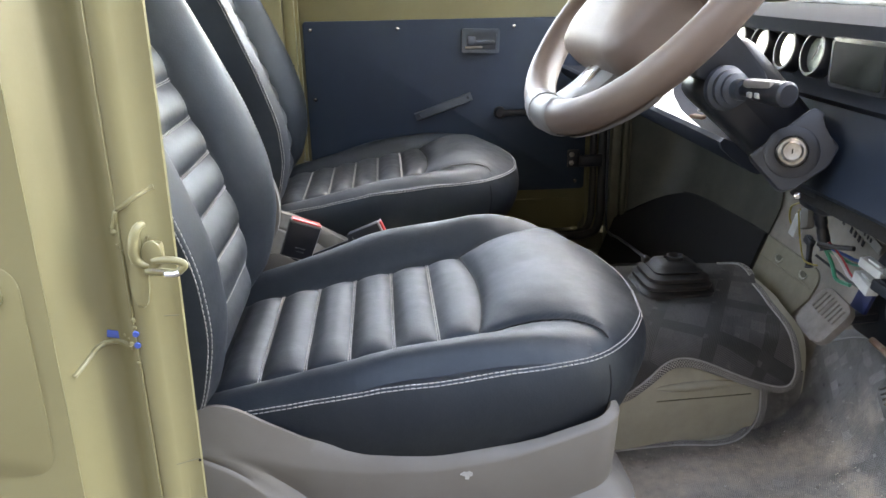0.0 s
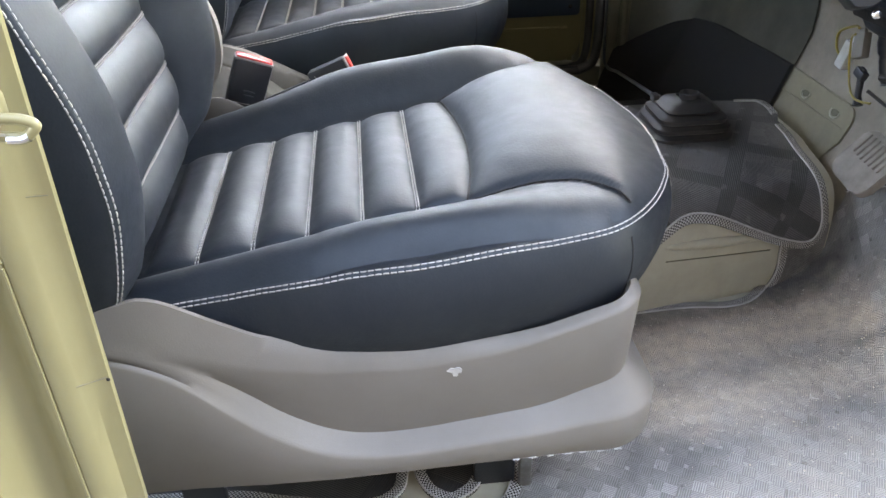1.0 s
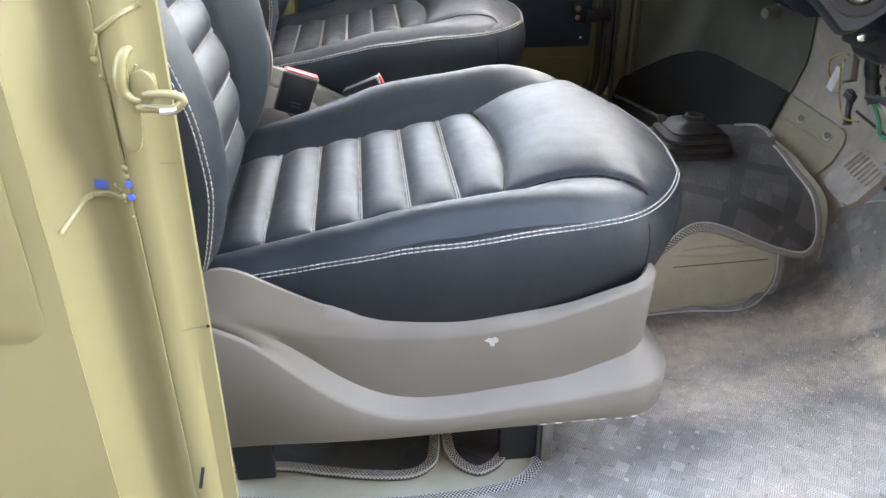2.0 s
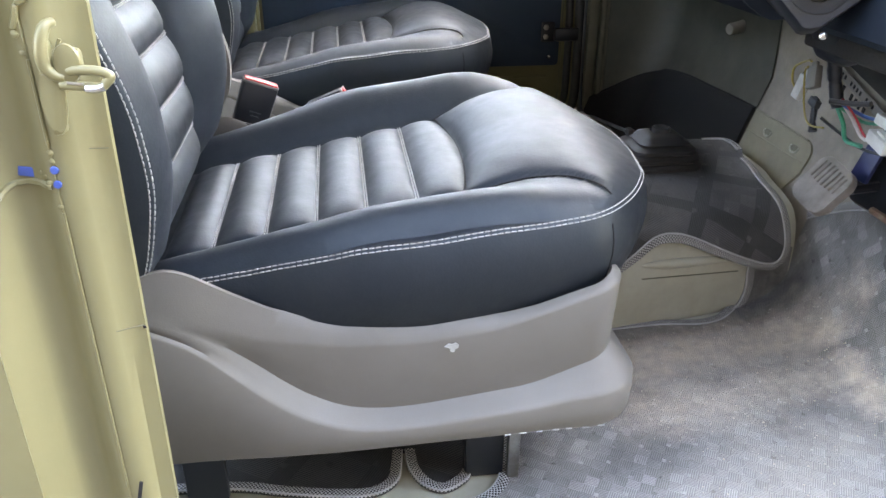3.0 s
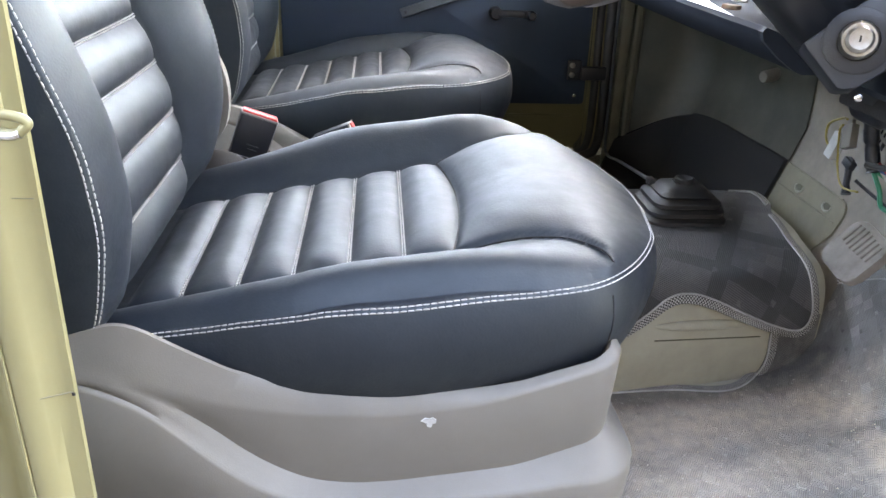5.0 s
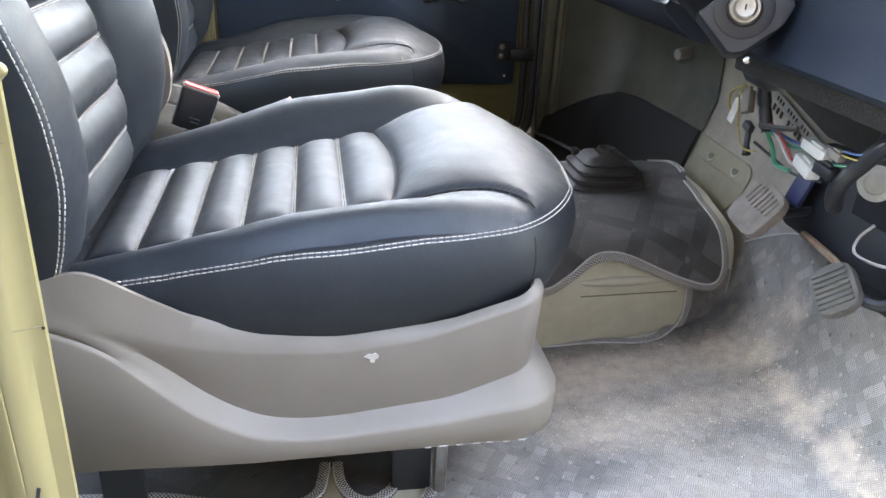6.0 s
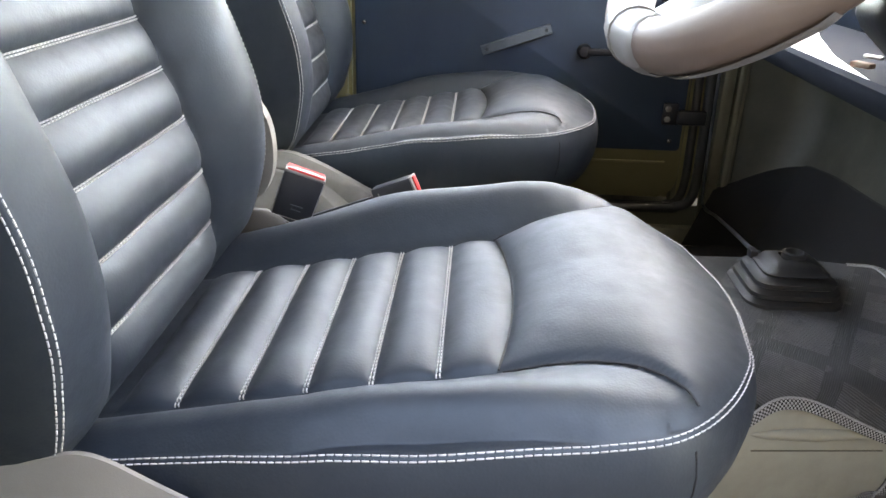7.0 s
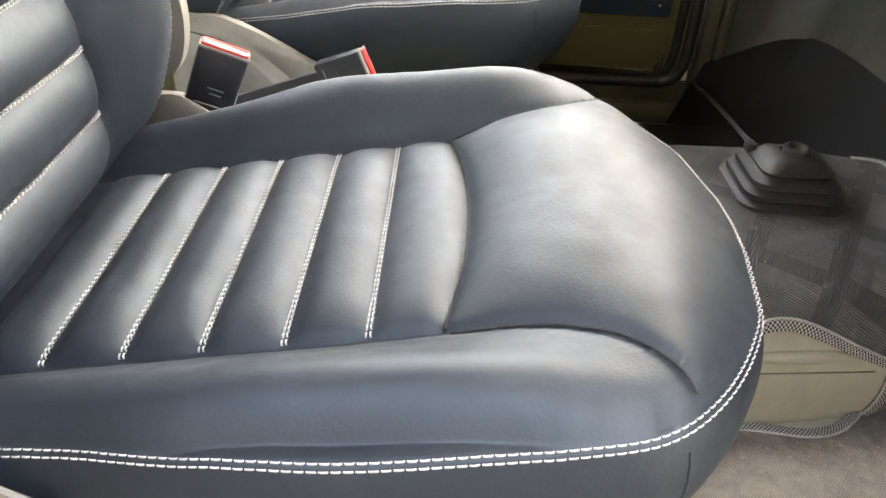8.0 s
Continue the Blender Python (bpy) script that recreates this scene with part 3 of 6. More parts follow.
loop = smooth_path([(-0.2410, 0.662, 0.5610), (-0.2330, 0.660, 0.5620), (-0.2230, 0.659, 0.5615), (-0.2165, 0.659, 0.5590), (-0.2155, 0.659, 0.5565), (-0.2190, 0.659, 0.5530), (-0.2225, 0.659, 0.5510), (-0.2330, 0.660, 0.5515), (-0.2470, 0.661, 0.5525)], 6)
part("striker_loop", tube(loop, 0.0031, 10), PAINT, striker)
part("worn_edge", tube(smooth_path([(-0.2195, 0.6572, 0.5515), (-0.2240, 0.6570, 0.5502), (-0.2310, 0.6575, 0.5503)], 6), 0.0026, 8), CHROME, striker, "paint worn to bright steel")
part("worn_streak", tube([Vector((-0.2315, 0.6570, 0.5535)), Vector((-0.2420, 0.6580, 0.5545))], 0.0009, 6), STEEL, striker)

# passenger side: jamb, sill, kick panel and rear panel
part("far_rear_panel", rbox((0.72, 0.02, 0.86), (-0.657, 2.135, 0.37), 0.006), PAINT, body, "khaki inner side panel behind the seats")
far_pillar = part("far_pillar", join(rbox((0.030, 0.03, 1.30), (-0.283, 2.148, 0.58), 0.007), rbox((0.012, 0.02, 1.30), (-0.266, 2.160, 0.58), 0.003)), PAINT, body, "khaki far door pillar")
part("bolt_hole", rbox((0.012, 0.004, 0.012), (-0.283, 2.1325, 0.563), 0.002), CARPET, far_pillar)
part("sill", join(rbox((0.95, 0.07, 0.11), (0.16, 2.20, 0.012), 0.012), rbox((0.95, 0.03, 0.05), (0.16, 2.145, -0.005), 0.012)), OLIVE, body, "olive door sill, darkened for shade")
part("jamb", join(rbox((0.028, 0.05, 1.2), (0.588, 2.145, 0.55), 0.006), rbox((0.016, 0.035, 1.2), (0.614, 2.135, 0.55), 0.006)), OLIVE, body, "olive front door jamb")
part("jamb_edge", rbox((0.014, 0.03, 1.2), (0.5125, 2.185, 0.55), 0.005), OLIVE, body)
for x, y, r in ((0.532, 2.165, 0.010), (0.553, 2.145, 0.012)):
    part("door_seal", tube(smooth_path([(x - 0.008, y, 1.15), (x - 0.006, y, 0.8), (x, y, 0.42), (x + 0.004, y, 0.22), (x, y, 0.10), (x - 0.03, y + 0.01, 0.065), (x - 0.12, y + 0.012, 0.06), (x - 0.8, y + 0.012, 0.06)], 8), r, 10), RUBBER, body, "black rubber door seal")
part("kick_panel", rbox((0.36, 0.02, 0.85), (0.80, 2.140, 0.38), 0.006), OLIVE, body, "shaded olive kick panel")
part("cross_beam", rbox((0.05, 1.46, 0.05), (0.785, 1.42, 0.70), 0.012), OLIVE, body)

part("outer_skin", join(rbox((0.50, 0.012, 0.85), (0.75, 2.225, 0.31), 0.003), rbox((1.0, 0.012, 0.20), (0.10, 2.24, 0.0), 0.003)), PAINT, body, "khaki outer skin")
# roof, windscreen surround, rear wall and near door opening, to close the cab
# unseen roof, kept pale to bounce light onto the seats
part("roof_panel", rbox((1.75, 1.66, 0.03), (-0.19, 1.42, 1.36), 0.01), HEADLINER, body, "pale roof lining out of view, there to bounce light")
part("rear_wall", rbox((0.02, 1.55, 0.84), (-1.01, 1.42, 0.36), 0.004), PAINT, body, "khaki rear cab wall")
part("header_rail", rbox((0.07, 1.55, 0.06), (0.62, 1.42, 1.32), 0.015), OLIVE, body)
for y in (0.70, 2.14):
    part("screen_pillar", tube([Vector((0.85, y, 0.70)), Vector((0.62, y, 1.34))], 0.028, 12), PAINT, body)
part("cowl", rbox((0.30, 1.50, 0.02), (0.87, 1.42, 0.735), 0.006), GREYMETAL, body, "grey cowl below the windscreen")
part("bonnet", rbox((1.2, 1.45, 0.05), (1.62, 1.42, 0.70), 0.02), PAINT, body, "khaki bonnet")
part("near_sill", rbox((1.0, 0.06, 0.09), (0.25, 0.68, -0.06), 0.012), PAINT, body, "khaki door sill")
screen = grid([[(0.845, 0.73, 0.752), (0.845, 2.11, 0.752)], [(0.635, 0.73, 1.29), (0.635, 2.11, 1.29)]])
windscreen = part("windscreen", thicken(screen, 0.005), GLASS, body, "clear windscreen pane")
windscreen.visible_shadow = False
part("screen_gasket", rbox((0.018, 1.40, 0.020), (0.842, 1.42, 0.752), 0.006), PIPING, body, "pale windscreen gasket")

# ground outside
tagged(part("ground", grid([[(-60, -60, -0.62), (60, -60, -0.62)], [(-60, 60, -0.62), (60, 60, -0.62)]]), CONCRETE, None, "", False), "grey-brown earth yard under the vehicle", "ground", "", "structure")

# wall out of view, added to cut the sky on the driver's side
tagged(part("sky_block_wall", rbox((16.0, 0.25, 5.6), (0.5, -3.2, 2.18), 0.01), PLASTER, None), "unseen plain brown wall added to hold back sky light", "wall", "", "structure")

# ---- passenger door ----
door = thing("passenger_door", (0.13, 2.17, 0.07), "closed khaki door with a navy black vinyl panel screwed on", "vehicle door")
inner = [(-0.268, 0.75), (-0.268, 0.085)] + [(0.47 + 0.045 * math.sin(radians(a)), 0.13 - 0.045 * math.cos(radians(a))) for a in range(0, 91, 15)] + [(0.515, 0.75)]
part("door_skin", prism(inner, "y", 2.163, 2.245, 0.004), PAINT, door)
part("door_rib", rbox((0.70, 0.006, 0.006), (0.13, 2.1625, 0.172), 0.002), PAINT, door)
panel = part("trim_panel", prism(round_rect(-0.252, 0.203, 0.508, 0.674, 0.010, 4), "y", 2.1545, 2.1630, 0.002), VINYL, door, "navy black grained vinyl trim board")
for x, z in ((-0.232, 0.652), (-0.006, 0.652), (0.302, 0.652), (-0.231, 0.473), (0.482, 0.226), (0.485, 0.640)):
    part("screw", lathe([(0.0055, -0.001), (0.0055, 0.001), (0.004, 0.0028), (0.0015, 0.0036), (0.0, 0.0036)], Matrix.Translation((x, 2.1545, z)) @ Matrix.Rotation(radians(90), 4, "X"), 14), CHROME, panel, "bright screw head")
for x in (-0.26, 0.512):
    part("window_frame", rbox((0.022, 0.022, 0.58), (x, 2.175, 1.04), 0.005), PAINT, door)
part("window_rail", rbox((0.80, 0.022, 0.03), (0.127, 2.175, 1.33), 0.005), PAINT, door)
part("window_seal", rbox((0.77, 0.012, 0.014), (0.126, 2.17, 0.752), 0.004), RUBBER, door)
pane = part("window_pane", rbox((0.76, 0.004, 0.56), (0.126, 2.178, 1.035), 0), GLASS, door, "clear wound-up window pane")
pane.visible_shadow = False
# inner latch in its dished surround
lm = Matrix.Translation((0.2125, 2.1545, 0.6165)) @ Matrix.Rotation(radians(2), 4, "Y")
ring_out, ring_in = round_rect(-0.050, -0.031, 0.050, 0.031, 0.006), round_rect(-0.041, -0.0225, 0.041, 0.0225, 0.005)
bm = bmesh.new()
loops = []
for pts, y in ((ring_out, 0.0), (ring_out, -0.010), (ring_in, -0.010), (ring_in, -0.001)):
    loops.append([bm.verts.new((p[0], y, p[1])) for p in pts])
for a, b in zip(loops, loops[1:]):
    for i in range(len(a)):
        bm.faces.new((a[i], a[(i + 1) % len(a)], b[(i + 1) % len(a)], b[i]))
bm.faces.new(loops[-1])
bmesh.ops.transform(bm, matrix=lm, verts=bm.verts)
surround = part("latch_surround", bm, STRAP, door, "grey plastic latch surround")
part("latch_lever", join(rbox((0.066, 0.010, 0.010), (0.2165, 2.1465, 0.613), 0.004), rbox((0.022, 0.012, 0.024), (0.188, 2.1475, 0.6175), 0.005)), STRAP, surround)
part("latch_rod", rbox((0.05, 0.006, 0.006), (0.192, 2.149, 0.6005), 0.002), STEEL, surround)
# strap pull
pull_path = smooth_path([(0.035, 2.152, 0.420), (0.052, 2.148, 0.426), (0.08, 2.141, 0.437), (0.12, 2.139, 0.451), (0.160, 2.145, 0.464), (0.188, 2.152, 0.473)], 5)
rows = []
for p in pull_path:
    up = Vector((-0.36, 0, 0.93))
    rows.append([p + up * a + Vector((0, -1, 0)) * b for a, b in ((-0.0115, 0.0), (-0.009, 0.005), (0.009, 0.005), (0.0115, 0.0), (0.009, -0.003), (-0.009, -0.003))])
bm = grid(rows, closed=True)
pull = part("grab_strap", bm, STRAP, door, "grey vinyl grab strap")
for x, z in ((0.046, 0.424), (0.177, 0.470)):
    part("strap_screw", lathe([(0.0042, 0.0), (0.0036, 0.0015), (0.0, 0.002)], Matrix.Translation((x, 2.1435, z)) @ Matrix.Rotation(radians(90), 4, "X"), 12), GREYMETAL, pull)
# window crank
crank = part("window_crank", join(lathe([(0.016, 0.0), (0.016, 0.012), (0.012, 0.02), (0.0, 0.021)], Matrix.Translation((0.265, 2.1545, 0.4265)) @ Matrix.Rotation(radians(90), 4, "X"), 20),
                                rbox((0.085, 0.009, 0.016), (0.312, 2.136, 0.427), 0.004)), BLACK, door, "black window crank")
part("crank_knob", lathe([(0.0, 0.0), (0.009, 0.0), (0.011, 0.01), (0.011, 0.03), (0.008, 0.036), (0.0, 0.037)], Matrix.Translation((0.347, 2.132, 0.427)) @ Matrix.Rotation(radians(90), 4, "X"), 16), BLACK, crank)
# hinge between the door and its jamb
hinge = part("door_hinge", join(rbox((0.034, 0.012, 0.050), (0.474, 2.1485, 0.292), 0.003), rbox((0.066, 0.016, 0.034), (0.520, 2.135, 0.287), 0.006)), BLACK, door, "dark strap hinge")
for z in (0.305, 0.281):
    part("hinge_bolt", lathe([(0.0075, 0.0), (0.0075, 0.004), (0.004, 0.006), (0.0, 0.006)], Matrix.Translation((0.467, 2.1425, z)) @ Matrix.Rotation(radians(90), 4, "X"), 6), STEEL, hinge)

# ---- mats ----
BEND_R, BEND_A = 0.12, radians(69.7)
BEND_X = 0.69 - BEND_R * math.tan(BEND_A / 2)


def floor_place(x, y, h):
    """x runs along the floor, then round a soft bend and up the toe board."""
    h += 0.0025 * noise.noise((x * 7, y * 7, 0.3))
    if x < BEND_X:
        return Vector((x, y, FLOOR_Z + h))
    a = min(BEND_A, (x - BEND_X) / BEND_R)
    rest = max(0.0, x - BEND_X - BEND_R * BEND_A)
    r = BEND_R - h
    return Vector((BEND_X + r * math.sin(a) + rest * math.cos(a), y, FLOOR_Z + BEND_R - r * math.cos(a) + rest * math.sin(a)))


def up_toe(z):
    """The run along the mat that reaches height z on the toe board."""
    return BEND_X + BEND_R * BEND_A + (z - FLOOR_Z - BEND_R * (1 - math.cos(BEND_A))) / math.sin(BEND_A)


under = smooth_path([(-0.42, 0.90, 0), (-0.30, 0.868, 0), (-0.20, 0.850, 0), (-0.07, 0.840, 0), (0.034, 0.848, 0), (0.085, 0.864, 0), (0.108, 0.90, 0), (0.118, 0.96, 0), (0.125, 1.06, 0), (0.125, 1.205, 0)], 6)
front_edge = smooth_path([(0.15, 1.196, 0), (0.30, 1.200, 0), (0.36, 1.205, 0), (0.45, 1.212, 0), (0.519, 1.206, 0), (0.560, 1.215, 0), (0.594, 1.240, 0), (0.606, 1.256, 0)], 6)
toe_edge = smooth_path([(up_toe(z), y, 0) for y, z in ((1.30, 0.118), (1.26, 0.145), (1.21, 0.172), (1.15, 0.192), (1.05, 0.200), (0.95, 0.205), (0.72, 0.205))], 6)
mat_outline = [(-0.42, 0.715)] + [(p.x, p.y) for p in reversed(toe_edge)] + [(0.76, 1.29), (0.66, 1.262)] + [(p.x, p.y) for p in reversed(front_edge)] + [(p.x, p.y) for p in reversed(under)]
floor_mat = thing("floor_mat", (0.4, 1.0, FLOOR_Z), "worn black ribbed rubber floor mat with brown earth trodden in", "floor mat")
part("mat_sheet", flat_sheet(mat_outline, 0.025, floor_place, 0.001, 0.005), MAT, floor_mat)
for nm, pth, side in (("seat_opening_binding", under, -1.0), ("tunnel_binding", front_edge, 1.0)):
    bind = part(nm, edge_binding(pth, inward_of(pth, side), 0.014, floor_place, 0.006), BINDING, floor_mat, "checked grey woven binding")
    part("piping", tube([floor_place(p.x, p.y, 0.007) for p in pth], 0.0016, 6), PIPING, bind)
# the lobe that climbs the tunnel's side
lobe = smooth_path([(0.600, 0.0, 0), (0.612, 0.02, 0), (0.616, 0.045, 0), (0.613, 0.075, 0), (0.611, 0.10, 0)], 6)
lobe_outline = [(p.x, p.y) for p in lobe] + [(0.70, 0.11), (0.70, 0.0)]
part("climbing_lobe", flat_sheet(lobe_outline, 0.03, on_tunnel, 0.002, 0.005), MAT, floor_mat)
bind = part("lobe_binding", edge_binding(lobe, inward_of(lobe, -1.0), 0.014, on_tunnel, 0.007), BINDING, floor_mat)
part("piping", tube([on_tunnel(p.x, p.y, 0.008) for p in lobe], 0.0016, 6), PIPING, bind)

bind = part("toe_binding", edge_binding(toe_edge, inward_of(toe_edge, 1.0), 0.015, floor_place, 0.006), BINDING, floor_mat, "dusty grey woven binding")
part("piping", tube([floor_place(p.x, p.y, 0.007) for p in toe_edge], 0.0016, 6), PIPING, bind)

# crumbs of dry earth caught along the trodden bands
GRIT = surface("dry_earth_crumbs", (0.50, 0.44, 0.36), 0.95, (0.36, 0.28, 0.21), big=90.0)
rng = random.Random(7)
bm = bmesh.new()
for a, b, w, n in (((0.33, 1.13), (0.64, 1.18), 0.030, 150), ((0.64, 1.18), (0.70, 1.09), 0.020, 90), ((0.69, 1.07), (0.70, 0.74), 0.022, 170), ((0.36, 1.00), (0.62, 1.03), 0.055, 130), ((0.30, 0.80), (0.62, 0.92), 0.10, 160)):
    for _ in range(n):
        f = rng.random()
        x, y = a[0] + (b[0] - a[0]) * f + rng.gauss(0, w), max(0.73, a[1] + (b[1] - a[1]) * f + rng.gauss(0, w))
        if y > 1.19 or x > 0.76:
            continue
        r = rng.choice((0.0006, 0.0008, 0.0009, 0.0012, 0.0017))
        c = floor_place(x, y, 0.0065)
        vs = [bm.verts.new(c + Vector(d) * r * rng.uniform(0.7, 1.3)) for d in ((1, 0, 0), (0, 1, 0), (-1, 0, 0), (0, -1, 0), (0, 0, 0.9), (0, 0, -0.5))]
        for q in range(4):
            bm.faces.new((vs[q], vs[(q + 1) % 4], vs[4]))
            bm.faces.new((vs[(q + 1) % 4], vs[q], vs[5]))
tagged(part("earth_crumbs", bm, GRIT, None, "", False), "pale crumbs of dry earth scattered on the floor mat", "dirt", "", "stuff")

# under-seat mat with two cut lobes
seat_mat = thing("under_seat_mat", (-0.1, 0.98, FLOOR_Z), "black rubber mat with bound lobes lying under the seat", "floor mat")
lobes = smooth_path([(-0.40, 0.915, 0), (-0.24, 0.905, 0), (-0.17, 0.888, 0), (-0.10, 0.874, 0), (-0.055, 0.874, 0), (-0.028, 0.893, 0), (-0.020, 0.922, 0), (-0.016, 0.95, 0)], 6)
lobes2 = smooth_path([(-0.012, 0.95, 0), (-0.010, 0.915, 0), (0.004, 0.885, 0), (0.03, 0.870, 0), (0.058, 0.884, 0), (0.070, 0.90, 0)], 6)
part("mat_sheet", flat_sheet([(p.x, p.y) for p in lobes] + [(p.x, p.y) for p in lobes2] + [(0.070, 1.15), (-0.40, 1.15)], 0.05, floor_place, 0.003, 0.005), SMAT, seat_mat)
for pth in (lobes, lobes2):
    bind = part("lobe_binding", edge_binding(pth, inward_of(pth, 1.0), 0.013, floor_place, 0.008), BINDING, seat_mat, "checked grey woven binding")
    part("piping", tube([floor_place(p.x, p.y, 0.0095) for p in pth], 0.0014, 6), PIPING, bind)

# mat over the tunnel
tunnel_mat = thing("tunnel_mat", (0.5, 1.4, 0.17), "black ribbed rubber mat draped over the tunnel, dusty", "floor mat")
edge = smooth_path([(0.20, 0.10, 0), (0.327, 0.109, 0), (0.375, 0.126, 0), (0.422, 0.150, 0), (0.454, 0.153, 0), (0.492, 0.143, 0), (0.549, 0.118, 0), (0.602, 0.095, 0), (0.650, 0.080, 0), (0.678, 0.088, 0), (0.689, 0.118, 0), (0.684, 0.165, 0), (0.681, 0.246, 0), (0.686, 0.333, 0)], 6)


def drape(x, s, h):
    swell = 0.006 + 0.005 * max(0.0, min(1.0, (x - 0.42) / 0.1)) * max(0.0, 1 - s / 0.25)
    return on_tunnel(x, s, h + swell)


top_edge = smooth_path([(0.700, 0.372, 0), (0.708, 0.412, 0), (0.703, 0.456, 0), (0.66, 0.475, 0)], 5)
sheet_outline = [(p.x, p.y) for p in edge] + [(0.688, 0.350), (0.700, 0.372)] + [(p.x, p.y) for p in top_edge[1:]] + [(0.63, 0.50), (0.60, 0.545), (0.20, 0.55)]
part("mat_sheet", flat_sheet(sheet_outline, 0.03, drape, 0.0, 0.005), TMAT, tunnel_mat)
for pth in (edge, top_edge):
    bind = part("binding", edge_binding(pth, inward_of(pth, 1.0), 0.012, drape, 0.005), BINDING, tunnel_mat, "grey woven edge binding")
    part("piping", tube([drape(p.x + 0.012 * q[0], p.y + 0.012 * q[1], 0.0065) for p, q in zip(pth, inward_of(pth, 1.0))], 0.0016, 6), PIPING, bind)

# black felt in the passenger's footwell
felt = thing("footwell_felt", (0.70, 1.9, FLOOR_Z), "black felt mat lining the passenger footwell and toe board", "floor mat")
top = smooth_path([(0.0, 0.236, 0), (0.10, 0.234, 0), (0.20, 0.230, 0), (0.32, 0.226, 0), (0.43, 0.214, 0), (0.51, 0.194, 0), (0.57, 0.165, 0), (0.62, 0.138, 0), (0.65, 0.123, 0)], 5)
part("toe_piece", flat_sheet([(0.65, -0.02), (0.0, -0.02)] + [(p.x, p.y) for p in top], 0.025, cove, 0.003, 0.008), CARPET, felt)
part("floor_piece", flat_sheet([(-0.3, 1.69), (0.685, 1.69), (0.685, 2.12), (-0.3, 2.12)], 0.08, floor_place, 0.002, 0.006), CARPET, felt)

# folded seam in the bare tunnel sheet, and the swollen fold above it under the mat's edge
part("sheet_fold", tube([on_tunnel(0.400 + 0.20 * k / 20, 0.122 - 0.016 * k / 20, 0.001) for k in range(21)], [0.002 + 0.010 * math.sin(math.pi * min(1.0, k / 20)) ** 0.7 * (1.0 - 0.5 * k / 20) for k in range(21)], 10), BARE, body)
part("sheet_seam", tube([on_tunnel(0.405 + 0.19 * k / 20, 0.098 - 0.017 * k / 20, 0.0032) for k in range(21)], 0.0011, 6), OLIVE, body)

# ---- gear lever boot ----
boot = thing("gear_lever_boot", (0.512, 1.468, 0.172), "black rubber bellows gear lever boot, dusty, without its lever", "gear lever boot")
bx, by = 0.512, 1.468
tiers = [(0.070, 0.0), (0.073, 0.003), (0.073, 0.009), (0.065, 0.012), (0.063, 0.014), (0.067, 0.017), (0.067, 0.023), (0.058, 0.026), (0.056, 0.028), (0.060, 0.031), (0.060, 0.037), (0.050, 0.040), (0.046, 0.043), (0.049, 0.047), (0.040, 0.050), (0.036, 0.056), (0.024, 0.060), (0.0175, 0.0615)]
rows = []
for half, h in tiers:
    rr = round_rect(-half, -half * 0.92, half, half * 0.92, half * 0.38, 4)
    rows.append([(bx + p[0] + 0.004 * h / 0.06, by + p[1], 0.176 + h + 0.05 * p[0] * h) for p in rr])
part("bellows", grid(rows, closed=True), RUBBER, boot)
part("collar", lathe([(0.0175, -0.002), (0.0175, 0.006), (0.0135, 0.0075), (0.0125, 0.003), (0.011, -0.004), (0.0, -0.005)], Matrix.Translation((bx + 0.006, by, 0.238)), 20), RUBBER, boot)
part("retainer_tab", rbox((0.012, 0.020, 0.014), (bx - 0.042, by + 0.035, 0.226), 0.003), RUBBER, boot)
cable = thing("cable", (0.54, 2.10, 0.12), "thin dark cable running down the jamb to the tunnel", "cable")
run = smooth_path([(0.558, 2.118, 1.1), (0.560, 2.118, 0.6), (0.562, 2.115, 0.30), (0.566, 2.112, 0.12), (0.572, 2.095, 0.085), (0.560, 1.98, 0.110), (0.53, 1.78, 0.155), (0.488, 1.555, 0.210), (0.480, 1.505, 0.226)], 8)
part("sheath", tube(run, 0.0036, 8), GREYMETAL, cable)

# ---- seats ----
SEAT_Y = 1.055
# how much stuffing the side rolls have kept, and how far the seam has sunk
SEAT_FORM = {"near_roll": 0.66, "far_roll": 1.0, "far_front": 1.0, "seam": 0.0}
RIBS = (-0.272, -0.217, -0.160, -0.105, -0.049, 0.007, 0.056)


def half_width(x):
    return eased(x, (-0.31, -0.165, -0.10, -0.05, 0.0, 0.06, 0.125, 0.195, 0.22), (0.210, 0.222, 0.239, 0.248, 0.251, 0.249, 0.240, 0.229, 0.224))


def front_of(v):
    return eased(abs(v), (-0.04, 0.0, 0.04, 0.115, 0.161, 0.190, 0.208, 0.220, 0.229), (0.275, 0.277, 0.275, 0.263, 0.245, 0.226, 0.209, 0.193, 0.176), 0.006)


def edge_half(x):
    """Half the width of the cushion's plan at its rounded front."""
    return table(x, (0.16, 0.176, 0.193, 0.209, 0.226, 0.245, 0.263, 0.275, 0.278), (0.240, 0.229, 0.220, 0.208, 0.190, 0.161, 0.115, 0.04, 0.001))


def seam_z(x):
    return SEAT_FORM["seam"] + eased(x, (-0.31, -0.23, -0.165, -0.10, -0.05, 0.06, 0.125, 0.195, 0.277), (0.303, 0.313, 0.325, 0.342, 0.354, 0.365, 0.367, 0.370, 0.367))


def pad_half(x):
    return eased(x, (0.03, 0.05, 0.10, 0.13, 0.165, 0.188, 0.20, 0.206), (0.140, 0.140, 0.149, 0.155, 0.166, 0.183, 0.205, 0.235), 0.008)


def bolster_root(x):
    return eased(x, (-0.33, 0.035, 0.056, 0.08, 0.11, 0.15, 0.18, 0.23), (0.2843, 0.3530, 0.3585, 0.368, 0.379, 0.386, 0.385, 0.375), 0.015)


